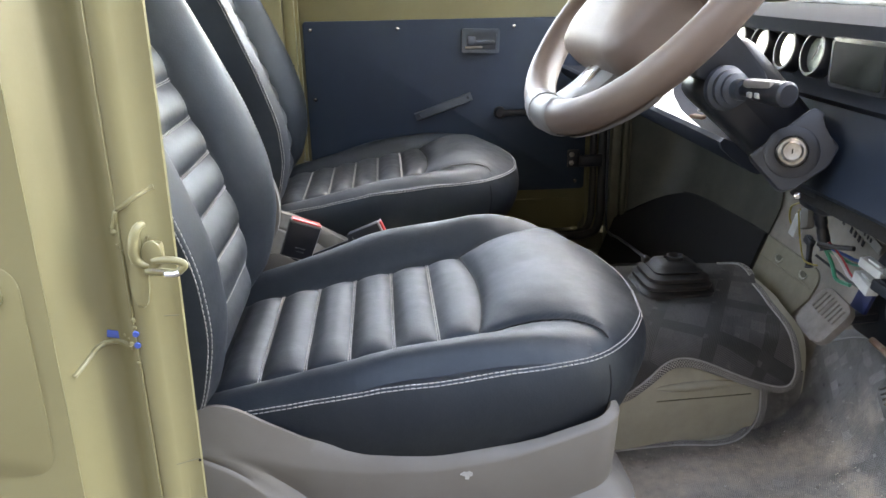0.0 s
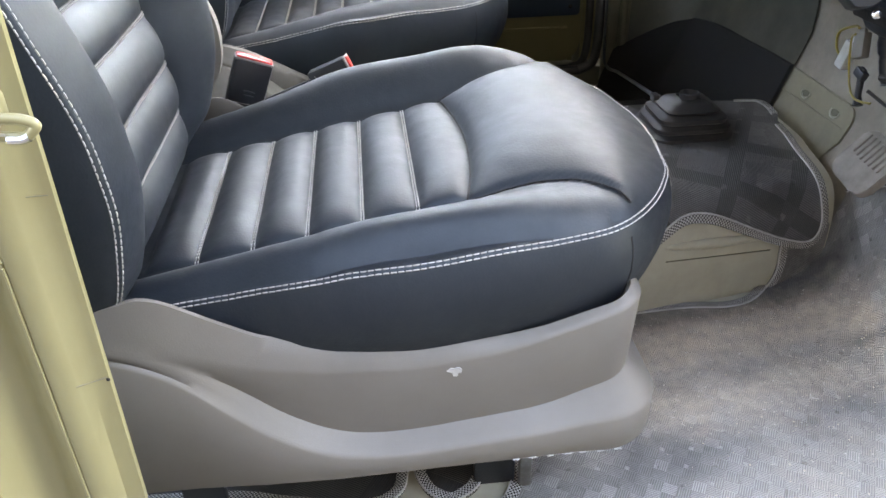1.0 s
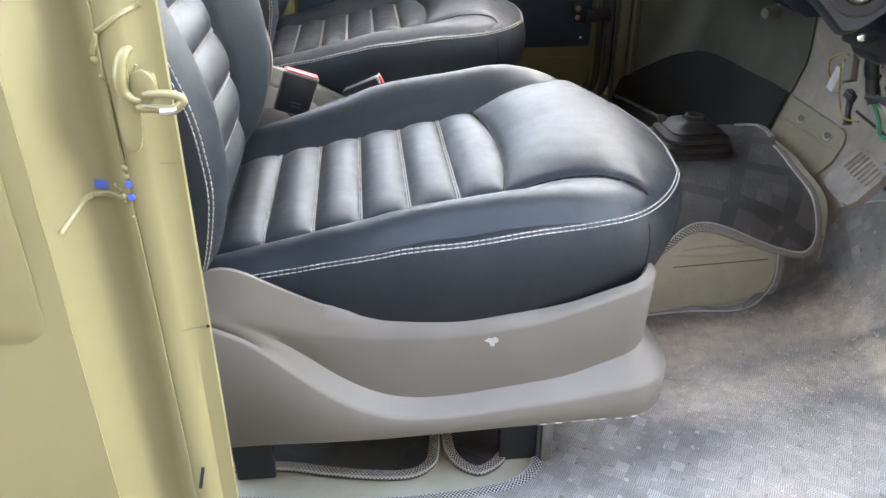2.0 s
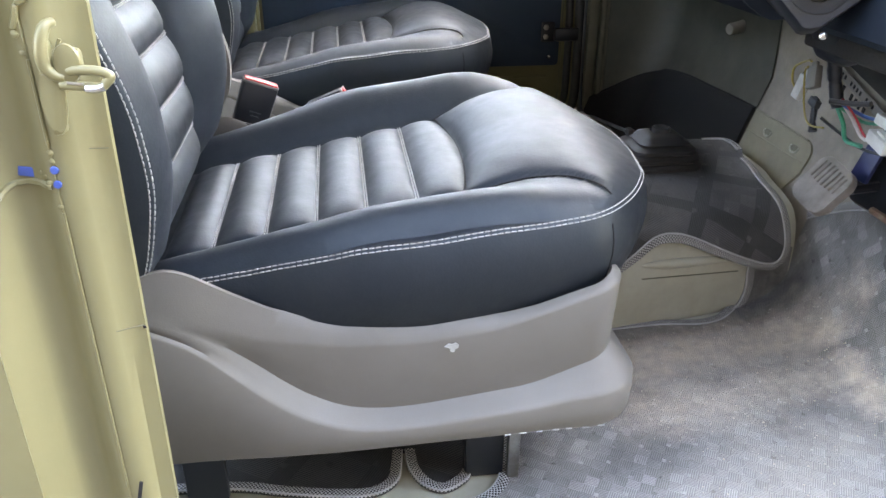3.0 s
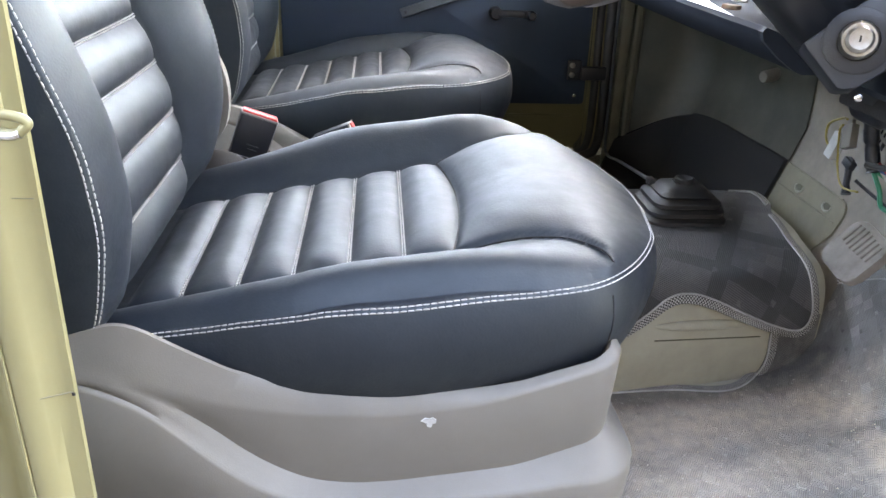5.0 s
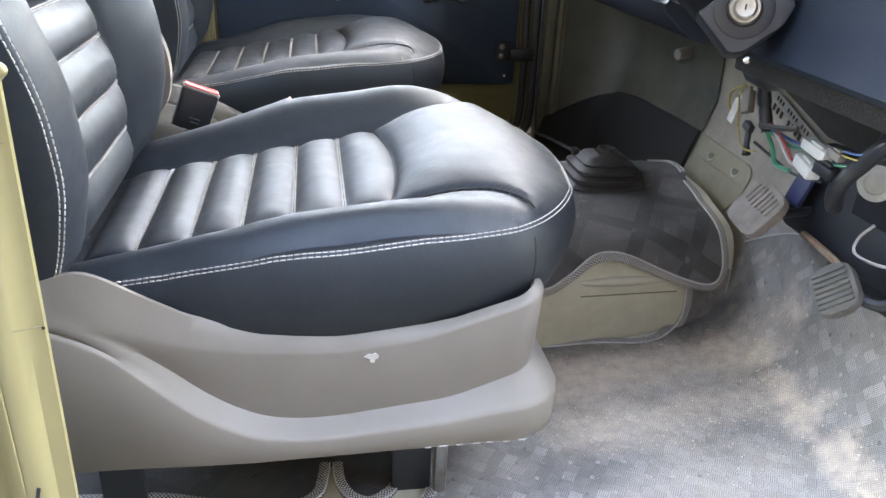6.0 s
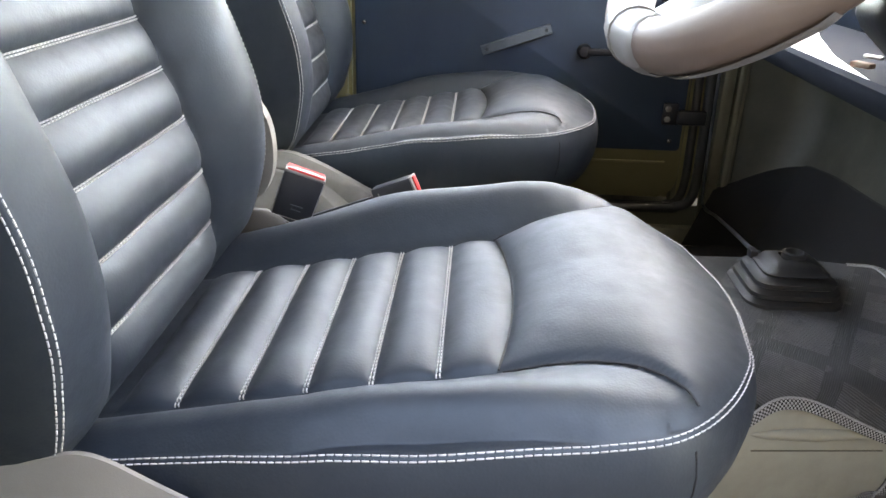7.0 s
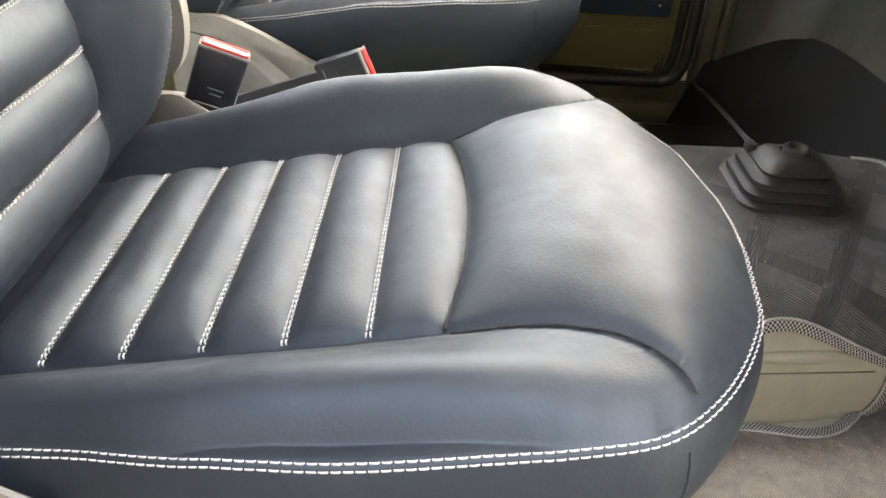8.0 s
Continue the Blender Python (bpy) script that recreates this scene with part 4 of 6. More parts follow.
def cushion_z(x, v):
    """Height of the cushion's top: puffed ribs, side bolsters and front pad."""
    av = abs(v)
    zi = 0.3505 + 0.188 * (x - 0.006)
    xi = 0.056 + 0.016 * max(0.0, 1 - (av / 0.14) ** 2)
    hw, sz = min(half_width(min(x, 0.195)), edge_half(x)), seam_z(x)
    inner = pad_half(x)
    root = bolster_root(x)

    def middle(vv):
        s = min(1.0, abs(vv) / inner) ** 4
        if x < xi:
            for a, b in zip(RIBS, RIBS[1:]):
                bb = xi if b == RIBS[-1] else b
                if a <= x < bb or (x < RIBS[0] and a == RIBS[0]):
                    f = (x - a) / (bb - a)
                    puff = max(0.0, 1 - abs(2 * f - 1) ** 2.4)
                    return zi - 0.003 + 0.0125 * puff * max(0.0, 1 - (abs(vv) / 0.142) ** 8)
            return zi - 0.003
        f = min(1.0, max(0.0, (x - xi) / max(0.02, front_of(vv) - xi)))
        start = 0.3505 + 0.188 * (xi - 0.006)
        puff = 0.037 + SEAT_FORM["far_front"] * 0.011 * min(1.0, max(0.0, vv / 0.16))
        pad = (1 - f) * start + f * seam_z(x) + puff * math.sin(math.pi * f ** 0.80) ** 0.9 - 0.003 * math.exp(-((x - xi) / 0.004) ** 2)
        s *= 1 - f ** 3
        return (1 - s) * pad + s * root
    if av <= inner:
        z = middle(v)
    else:
        f = min(1.0, (av - inner) / max(0.012, hw - inner))
        lift = eased(x, (-0.31, -0.25, -0.14, -0.065, 0.03, 0.07, 0.10, 0.13, 0.16, 0.18, 0.21), (0.016, 0.026, 0.036, 0.043, 0.041, 0.037, 0.030, 0.021, 0.011, 0.006, 0.002))
        if v > 0:
            lift += SEAT_FORM["far_front"] * 0.013 * math.exp(-((x - 0.14) / 0.075) ** 2)
        # the roll stands highest near its outer edge; the doorside one is flattened by use
        swell = math.sin(math.pi * f ** 1.22) ** 0.72 if v > 0 else math.sin(math.pi * f ** 1.5)
        z = (1 - f) * root + f * sz + SEAT_FORM["far_roll" if v > 0 else "near_roll"] * lift * swell
        w = min(1.0, max(0.0, (hw - inner) / 0.045))
        z = w * z + (1 - w) * middle(v)
    z -= table(x, (0.10, 0.19), (0.0034, 0.0024)) * min(1.0, max(0.0, (hw - av) / 0.012)) * math.exp(-((av - inner) / 0.0050) ** 2)
    return z + 0.0012 * noise.noise((x * 14, v * 14, 2.0)) + 0.0005 * noise.noise((x * 55, v * 40, 7.0))


def cushion_point(a, b):
    """a from -1 to 1 across, b from 0 to 1 from back to front."""
    v = a * 0.229
    x = -0.31 + b * (front_of(v) + 0.31)
    v = a * half_width(min(x, 0.195))
    xx = x
    return Vector((xx, SEAT_Y + v, cushion_z(xx, v)))


def spaced(marks, n, pull=0.010):
    """n values over the range of marks, closer together near each inner mark."""
    lo, hi = marks[0], marks[-1]
    xs = np.linspace(lo, hi, 2000)
    dens = np.ones_like(xs)
    for m in marks[1:-1]:
        dens += 2.4 * np.exp(-((xs - m) / pull) ** 2)
    c = np.cumsum(dens)
    c = (c - c[0]) / (c[-1] - c[0])
    return list(np.interp(np.linspace(0, 1, n), c, xs))


WALL = [(0.0022, -0.0008), (0.0046, -0.0030), (0.0062, -0.0068), (0.0090, -0.0140), (0.0112, -0.022), (0.0132, -0.034), (0.0130, -0.048), (0.0102, -0.064), (0.005, -0.08), (-0.002, -0.097), (-0.014, -0.115), (-0.03, -0.13)]


def rim_frames(loop, normal_axis):
    """Outward directions of a closed loop in its own plane."""
    out = []
    k = len(loop)
    for i in range(k):
        d = (loop[(i + 1) % k] - loop[(i - 1) % k]).normalized()
        out.append(d.cross(normal_axis).normalized())
    for _ in range(16):
        out = [(out[i - 1] + 2 * out[i] + out[(i + 1) % k]).normalized() for i in range(k)]
    return out


NCOL, NROW = 150, 176


def round_corners(bm, loop):
    """Eases the kink where the cushion's sides meet its front, and draws the nearby skin along."""
    k = len(loop)
    old = [v.co.copy() for v in loop]
    free = [i for i in range(k) if old[i].x > 0.125 and abs(old[i].y - SEAT_Y) > 0.13]
    loose = set(free)
    cur = [c.copy() for c in old]
    for _ in range(140):
        cur = [0.5 * cur[i] + 0.25 * (cur[i - 1] + cur[(i + 1) % k]) if i in loose else cur[i] for i in range(k)]
    rim = set(loop)
    base = np.array([tuple(old[i]) for i in free])
    shift = np.array([tuple(cur[i] - old[i]) for i in free])
    for v in bm.verts:
        if v not in rim and v.co.x > 0.10 and abs(v.co.y - SEAT_Y) > 0.12:
            d = np.linalg.norm(base - np.array(tuple(v.co)), axis=1)
            j = int(d.argmin())
            v.co += Vector(shift[j]) * max(0.0, 1.0 - d[j] / 0.045)
    for v, c in zip(loop, cur):
        v.co = c


def cushion_mesh():
    acols = spaced([-1.0, -0.975, -0.94, -0.552, 0.552, 0.94, 0.975, 1.0], NCOL, 0.03)
    brows = spaced([0.0] + [(r + 0.31) / 0.587 for r in RIBS] + [0.645, 0.94, 0.975, 1.0], NROW, 0.010)
    bm = bmesh.new()
    vs = [[bm.verts.new(cushion_point(a, b)) for a in acols] for b in brows]
    for r, q in zip(vs, vs[1:]):
        for j in range(len(acols) - 1):
            bm.faces.new((r[j], r[j + 1], q[j + 1], q[j]))
    loop = [row[0] for row in vs] + vs[-1][1:] + [row[-1] for row in reversed(vs[:-1])] + list(reversed(vs[0][1:-1]))
    round_corners(bm, loop)
    pts = [v.co.copy() for v in loop]
    out = rim_frames(pts, Vector((0, 0, 1)))
    rings = [loop]
    for o, d in WALL:
        rings.append([bm.verts.new(p + n * o + Vector((0, 0, d))) for p, n in zip(pts, out)])
    k = len(loop)
    for r, q in zip(rings, rings[1:]):
        for i in range(k):
            bm.faces.new((r[i], r[(i + 1) % k], q[(i + 1) % k], q[i]))
    bm.faces.new(rings[-1])
    bm.normal_update()
    return bm, pts, out


def seam_stitches(pts, out, first, last, rows, down):
    meshes = []
    for o, d in rows:
        sub = [p + n * o + down * d for p, n in zip(pts[first:last], out[first:last])]
        nor = [(n * 0.8 - down * 0.6).normalized() for n in out[first:last]]
        meshes.append(stitches(sub, nor))
    return meshes


def rib_lines(surf, lines, lo, hi, step=0.006):
    meshes = []
    for x in lines:
        for off in (-0.0017, 0.0017):
            pth, nor = [], []
            n = 60
            for i in range(n + 1):
                v = lo + (hi - lo) * i / n
                p, q = surf(x + off, v)
                pth.append(p)
                nor.append(q)
            meshes.append(stitches(pth, nor, 0.0046, 0.0010, 0.00075, 0.0016))
    return meshes


def cushion_surf(x, v):
    z = cushion_z(x, v)
    dx = (cushion_z(x + 0.003, v) - cushion_z(x - 0.003, v)) / 0.006
    dv = (cushion_z(x, v + 0.003) - cushion_z(x, v - 0.003)) / 0.006
    return Vector((x, SEAT_Y + v, z)), Vector((-dx, -dv, 1)).normalized()


# backrest: leaning back, its face in x over z
BACK_RIBS = (0.30, 0.368, 0.429, 0.488, 0.541, 0.592, 0.645, 0.699, 0.754, 0.81, 0.87)


def back_face(z):
    return eased(z, (0.25, 0.32, 0.37, 0.43, 0.488, 0.54, 0.592, 0.65, 0.75, 0.93), (-0.272, -0.270, -0.270, -0.2725, -0.287, -0.3055, -0.326, -0.349, -0.390, -0.465))


def back_half(z):
    return eased(z, (0.262, 0.275, 0.30, 0.34, 0.40, 0.46, 0.56, 0.66, 0.76, 0.85, 0.90, 0.925, 0.935), (0.17, 0.20, 0.225, 0.243, 0.254, 0.2575, 0.256, 0.248, 0.234, 0.214, 0.19, 0.16, 0.12), 0.008)


def back_x(z, v):
    av = abs(v)
    base = back_face(z)
    hw = back_half(z)
    inner = min(0.14, hw * 0.9)
    amp = eased(z, (0.262, 0.30, 0.34, 0.385, 0.44, 0.50, 0.60, 0.75, 0.90, 0.935), (-0.020, -0.002, 0.018, 0.032, 0.043, 0.055, 0.060, 0.055, 0.028, 0.01))
    if av <= inner:
        f = 0.0
        for a, b in zip(BACK_RIBS, BACK_RIBS[1:]):
            if a <= z < b:
                f = max(0.0, 1 - abs(2 * (z - a) / (b - a) - 1) ** 2.4)
        x = base - 0.003 + 0.0135 * f * max(0.0, 1 - (av / 0.142) ** 8)
    else:
        f = (av - inner) / (hw - inner)
        x = base + amp * math.sin(math.pi / 2 * min(1.0, f / 0.66)) ** 0.9 + 0.004 * math.sin(math.pi * f) - 0.003 * max(0.0, (f - 0.6) / 0.4) ** 2
    x -= 0.0035 * math.exp(-((av - inner) / 0.0045) ** 2)
    roll = table(z, (0.262, 0.275, 0.30, 0.34, 0.88, 0.92, 0.935), (-0.035, -0.022, -0.010, 0.0, 0.0, -0.015, -0.035))
    return x + roll + 0.0012 * noise.noise((z * 13, v * 13, 5.0))


def back_surf(z, v):
    x = back_x(z, v)
    dz = (back_x(z + 0.003, v) - back_x(z - 0.003, v)) / 0.006
    dv = (back_x(z, v + 0.003) - back_x(z, v - 0.003)) / 0.006
    return Vector((x, SEAT_Y + v, z)), Vector((1, -dv, -dz)).normalized()


BACK_WALL = [(0.0020, -0.0008), (0.0042, -0.0030), (0.0055, -0.0070), (0.0070, -0.018), (0.0085, -0.035), (0.009, -0.06), (0.006, -0.085), (-0.004, -0.11), (-0.025, -0.128), (-0.06, -0.135)]


def backrest_mesh():
    acols = spaced([-1.0, -0.975, -0.94, -0.55, 0.55, 0.94, 0.975, 1.0], 80, 0.03)
    zrows = spaced([0.262, 0.27, 0.28] + list(BACK_RIBS[1:]) + [0.92, 0.935], 118, 0.008)
    bm = bmesh.new()
    vs = []
    for z in zrows:
        hw = back_half(z)
        vs.append([bm.verts.new((back_x(z, a * hw), SEAT_Y + a * hw, z)) for a in acols])
    for r, q in zip(vs, vs[1:]):
        for j in range(len(acols) - 1):
            bm.faces.new((r[j], r[j + 1], q[j + 1], q[j]))
    loop = [row[0] for row in vs] + vs[-1][1:] + [row[-1] for row in reversed(vs[:-1])] + list(reversed(vs[0][1:-1]))
    pts = [v.co.copy() for v in loop]
    axis = Vector((0.955, 0, 0.297))
    out = [-d for d in rim_frames(pts, axis)]
    centre = Vector((-0.32, SEAT_Y, 0.6))
    if out[40].dot(pts[40] - centre) < 0:
        out = [-d for d in out]
    rings = [loop]
    for o, d in BACK_WALL:
        rings.append([bm.verts.new(p + n * o + axis * d) for p, n in zip(pts, out)])
    k = len(loop)
    for r, q in zip(rings, rings[1:]):
        for i in range(k):
            bm.faces.new((r[i], r[(i + 1) % k], q[(i + 1) % k], q[i]))
    bm.faces.new(rings[-1])
    return bm, pts, out, axis


# base cover: a moulded skirt round the cushion's frame, lofted along its plan
def cover_profile(x):
    """Outward offset and height from the bottom hem to the top lip."""
    bot = table(x, (-0.30, -0.18, -0.066, 0.052, 0.176, 0.22), (0.121, 0.127, 0.131, 0.135, 0.139, 0.147))
    low = eased(x, (-0.34, -0.265, -0.217, -0.171, -0.131, -0.088, -0.05, -0.007, 0.112, 0.209, 0.25), (0.300, 0.285, 0.258, 0.213, 0.181, 0.162, 0.157, 0.158, 0.170, 0.188, 0.196), 0.016)
    band = eased(x, (-0.34, -0.265, -0.217, -0.171, -0.131, -0.088, -0.05, -0.007, 0.112, 0.209, 0.25), (0.304, 0.296, 0.276, 0.236, 0.199, 0.174, 0.167, 0.168, 0.183, 0.220, 0.238), 0.016)
    ridge = eased(x, (-0.34, -0.265, -0.233, -0.215, -0.166, -0.088, -0.006, 0.079, 0.15, 0.21), (0.310, 0.306, 0.291, 0.282, 0.263, 0.250, 0.247, 0.258, 0.282, 0.303), 0.016)
    lip = eased(x, (-0.34, -0.268, -0.245, -0.225, -0.191, -0.148, -0.087, -0.005, 0.08, 0.143, 0.21), (0.334, 0.336, 0.343, 0.337, 0.315, 0.290, 0.273, 0.266, 0.269, 0.282, 0.309), 0.008)
    ridge = max(ridge, band + 0.001)
    lip = max(lip, ridge + 0.006)
    d = table(x, (-0.30, -0.23, -0.16, -0.09, 0.15, 0.24), (0.005, 0.008, 0.015, 0.019, 0.021, 0.028))
    lip_in = table(x, (-0.30, -0.2, -0.1, 0.15, 0.2), (0.006, 0.010, 0.012, 0.008, 0.006))
    w = eased(x, (-0.238, -0.180), (0.0, 1.0), 0.015)
    # where the upper wall pinches out, ledge and bevel run together in one slope

    def slope(z):
        return d + (-lip_in - d) * (z - low) / (lip - low)
    deep = w * -0.0035 + (1 - w) * slope(band)
    crest = w * 0.0015 + (1 - w) * slope(ridge)
    return [(d - 0.016, bot - 0.001), (d - 0.003, bot - 0.001), (d, bot + 0.0025), (d + 0.001, 0.5 * (bot + low)), (d + 0.0008, low - 0.0035), (d - 0.0008, low - 0.0004), (d - 0.0035, low + 0.10 * (band - low)),
            (0.45 * d + 0.55 * deep, low + 0.5 * (band - low)), (0.12 * d + 0.88 * deep, low + 0.86 * (band - low)), (deep, band), (0.6 * deep + 0.4 * crest, band + 0.4 * (ridge - band)), (crest, ridge - 0.3 * min(0.006, ridge - band)),
            (crest - 0.0012, ridge + 0.12 * (lip - ridge)), (0.5 * (crest - lip_in), 0.5 * (ridge + lip)), (-lip_in, lip - 0.0012), (-lip_in - 0.003, lip), (-lip_in - 0.006, lip - 0.004), (-lip_in - 0.007, lip - 0.03)]


def cover_mesh(sunk=False):
    side = []
    for i in range(60):
        side.append((-0.34 + 0.516 * i / 59, -0.257))
    arc = [(0.176 + 0.032 * math.sin(radians(a)), -0.257 + 0.034 * (1 - math.cos(radians(a)))) for a in range(6, 91, 6)]
    front = [(0.208, -0.223 + 0.446 * i / 12) for i in range(1, 12)]
    near = side + arc
    pth = near + front + [(x, -v) for x, v in reversed(near)]
    rows = []
    k = len(pth)
    for i, (x, v) in enumerate(pth):
        a, b = pth[max(i - 1, 0)], pth[min(i + 1, k - 1)]
        d = Vector((b[0] - a[0], b[1] - a[1])).normalized()
        nx, nv = d.y, -d.x
        prof = cover_profile(x)
        if sunk:
            cap = eased(x, (-0.34, -0.26, -0.21, -0.16, -0.10, -0.04, 0.25), (0.325, 0.320, 0.300, 0.273, 0.238, 0.215, 0.20), 0.008)
            prof = [(o, min(z, cap - 0.0004 * (len(prof) - n))) for n, (o, z) in enumerate(prof)]
        rows.append([(x + nx * o, SEAT_Y + v + nv * o, z) for o, z in prof])
    return grid(rows)


def build_seat(name, label, extra):
    seat = thing(name, (0.0, SEAT_Y, FLOOR_Z), label, "car seat", "", "front seats")
    bm, pts, out = cushion_mesh()
    cushion = part("cushion", bm, LEATHER, seat, "puffed black leatherette seat cushion")
    down = Vector((0, 0, -1))
    meshes = seam_stitches(pts, out, 8, 2 * NROW + NCOL - 10, ((0.0022, 0.0004), (0.0052, 0.0033)), down)
    part("edge_stitching", join(*meshes), THREAD, cushion, "double row of white stitches")
    for x in RIBS[1:-1]:
        part("rib_stitch", join(*rib_lines(cushion_surf, (x,), -0.137, 0.137)), THREAD, cushion, "white quilting stitches")
    for side in (-1, 1):
        line = []
        for k in range(49):
            x = 0.060 + 0.138 * k / 48
            line.append(cushion_surf(x, side * min(pad_half(x) + 0.0005, edge_half(x) - 0.003))[0])
        part("pad_seam", tube([p + Vector((0, 0, 0.0013 + 0.0010 * k / 48)) for k, p in enumerate(line)], 0.0011, 6), CARPET, cushion, "sewn seam")
    line = [cushion_surf(0.056 + 0.016 * max(0.0, 1 - (v / 0.14) ** 2), v)[0] for v in np.linspace(-0.138, 0.138, 41)]
    part("pad_seam", tube([p + Vector((0, 0, 0.0010)) for p in line], 0.0010, 6), CARPET, cushion)
    for side in (-1, 1):
        corner = min(range(len(pts)), key=lambda i: (pts[i] - Vector((0.190, SEAT_Y + side * 0.2225, 0.37))).length)
        p, n = pts[corner], out[corner]
        part("corner_seam", tube([p + n * (o + 0.0002) + Vector((0, 0, d)) for o, d in WALL[3:9]], 0.0008, 6), CARPET, cushion)
    bm, pts, out, axis = backrest_mesh()
    back = part("backrest", bm, LEATHER, seat, "puffed black leatherette backrest")
    meshes = seam_stitches(pts, out, 2, 118 + 80 + 116, ((0.0022, 0.0008), (0.0052, 0.0048)), -axis)
    part("edge_stitching", join(*meshes), THREAD, back, "double row of white stitches")
    for z in BACK_RIBS[1:-1]:
        part("rib_stitch", join(*rib_lines(back_surf, (z,), -0.137, 0.137)), THREAD, back, "white quilting stitches")
    if extra:
        cover = part("base_cover", cover_mesh(), PLASTIC, seat, "grey-brown moulded plastic skirt")
    else:
        cover = part("base_cover", cover_mesh(True), BEIGE, seat, "dusty beige moulded plastic skirt")
    if extra:
        mark = [(-0.007, 0.001), (-0.003, 0.0045), (0.001, 0.0035), (0.004, 0.005), (0.0075, 0.002), (0.007, -0.0015), (0.004, -0.002), (0.003, -0.006), (-0.001, -0.0055), (-0.0015, -0.0015)]
        sm = prism([(0.0265 + x, 0.241 + z) for x, z in mark], "y", SEAT_Y - 0.2592, SEAT_Y - 0.2545)
        part("scuff", sm, PIPING, cover, "pale scuff mark", False)
        for k in range(7):
            x = 0.085 + 0.017 * k + 0.004 * noise.noise((k * 1.7, 0.2, 0.4))
            o, z = cover_profile(x)[2]
            part("chipped_edge", rbox((0.007 + 0.004 * noise.noise((k * 2.3, 0.9, 0.1)), 0.0016, 0.0016), (x, SEAT_Y - 0.257 - o + 0.0006, z - 0.0015), 0.0004), PIPING, cover)
    # steel frame and slide under the skirt
    part("frame", join(rbox((0.46, 0.03, 0.06), (-0.06, SEAT_Y - 0.19, 0.165), 0.006), rbox((0.46, 0.03, 0.06), (-0.06, SEAT_Y + 0.19, 0.165), 0.006), rbox((0.03, 0.36, 0.05), (0.14, SEAT_Y, 0.165), 0.006),
                       rbox((0.03, 0.36, 0.05), (-0.27, SEAT_Y, 0.165), 0.006)), BLACK, seat, "black steel seat frame")
    part("riser", rbox((0.050, 0.012, 0.18), (0.085, SEAT_Y - 0.155, 0.063), 0.003), BLACK, seat, "black steel riser")
    part("riser", rbox((0.050, 0.012, 0.18), (-0.26, SEAT_Y - 0.155, 0.063), 0.003), BLACK, seat)
    part("riser", rbox((0.050, 0.012, 0.18), (0.085, SEAT_Y + 0.155, 0.063), 0.003), BLACK, seat)
    part("riser", rbox((0.050, 0.012, 0.18), (-0.26, SEAT_Y + 0.155, 0.063), 0.003), BLACK, seat)
    part("slide_rail", rbox((0.016, 0.012, 0.175), (0.121, SEAT_Y - 0.165, 0.06), 0.004), STEEL, seat, "worn steel strut")
    # recliner cover between the seats
    ring = [(-0.266 + 0.032 * math.cos(radians(a)), 0.410 + 0.068 * math.sin(radians(a))) for a in range(0, 360, 12)]
    hol = [(-0.275 + 0.012 * math.cos(radians(a)), 0.422 + 0.040 * math.sin(radians(a))) for a in range(0, 360, 12)]
    bm = bmesh.new()
    lay = []
    for pl, y in ((ring, 0.0), (ring, 0.02), (hol, 0.02), (hol, 0.0)):
        lay.append([bm.verts.new((p[0], SEAT_Y + 0.285 + y, p[1])) for p in pl])
    for a, b in zip(lay, lay[1:] + lay[:1]):
        for i in range(len(a)):
            bm.faces.new((a[i], a[(i + 1) % len(a)], b[(i + 1) % len(a)], b[i]))
    bmesh.ops.bevel(bm, geom=[e for e in bm.edges if e.calc_face_angle(0) > 1.0], offset=0.003, segments=2, affect="EDGES")
    part("recliner_grip", bm, BEIGE, seat, "dusty beige recliner grip")
    part("recliner_cover", join(rbox((0.12, 0.02, 0.16), (-0.30, SEAT_Y + 0.28, 0.25), 0.012)), BEIGE, seat)
    return seat


driver_seat = build_seat("driver_seat", "black leatherette seat with white stitching on a grey-brown plastic base", True)
SEAT_FORM.update(near_roll=0.42, far_roll=0.66, far_front=0.2, seam=-0.006)
passenger_seat = build_seat("passenger_seat", "black leatherette bucket seat with white stitching beside the far door", False)
passenger_seat.location = (-0.022, SEAT_Y + 0.836, FLOOR_Z)

# ---- belt buckles ----
def buckle(at, m, label, lit):
    b = thing("seat_belt_buckle", at, label, "seat belt buckle", "", "belt buckles")
    mm = Matrix.Translation(at) @ m
    body_bm = rbox((0.054, 0.022, 0.076), (0, 0, 0.030), 0.005)
    for v in body_bm.verts:
        v.co.x *= 1.0 - 0.9 * max(0.0, 0.03 - v.co.z)
    bmesh.ops.transform(body_bm, matrix=mm, verts=body_bm.verts)
    shell = part("buckle_shell", body_bm, BLACK, b, "black plastic shell")
    for nm, size, c, mt, bv in (("rim", (0.0545, 0.0225, 0.004), (0, 0, 0.0675), SILVER, 0.0018), ("release_button", (0.051, 0.0205 if lit else 0.011, 0.008), (0, 0, 0.0685), RED, 0.0025),
                                ("press_mark", (0.017, 0.0012, 0.0018), (0.002, -0.0112, 0.024), GREYMETAL, 0.0004), ("press_mark", (0.013, 0.0012, 0.0018), (0.003, -0.0112, 0.018), GREYMETAL, 0.0004),
                                ("moulded_line", (0.030, 0.0012, 0.0014), (-0.002, -0.0112, 0.005), SILVER, 0.0004)):
        bm = rbox(size, c, bv)
        bmesh.ops.transform(bm, matrix=mm, verts=bm.verts)
        part(nm, bm, mt, shell)
    bm = rbox((0.026, 0.007, 0.22), (0, 0, -0.11), 0.002)
    bmesh.ops.transform(bm, matrix=mm, verts=bm.verts)
    part("stalk", bm, BLACK, b)
    return b


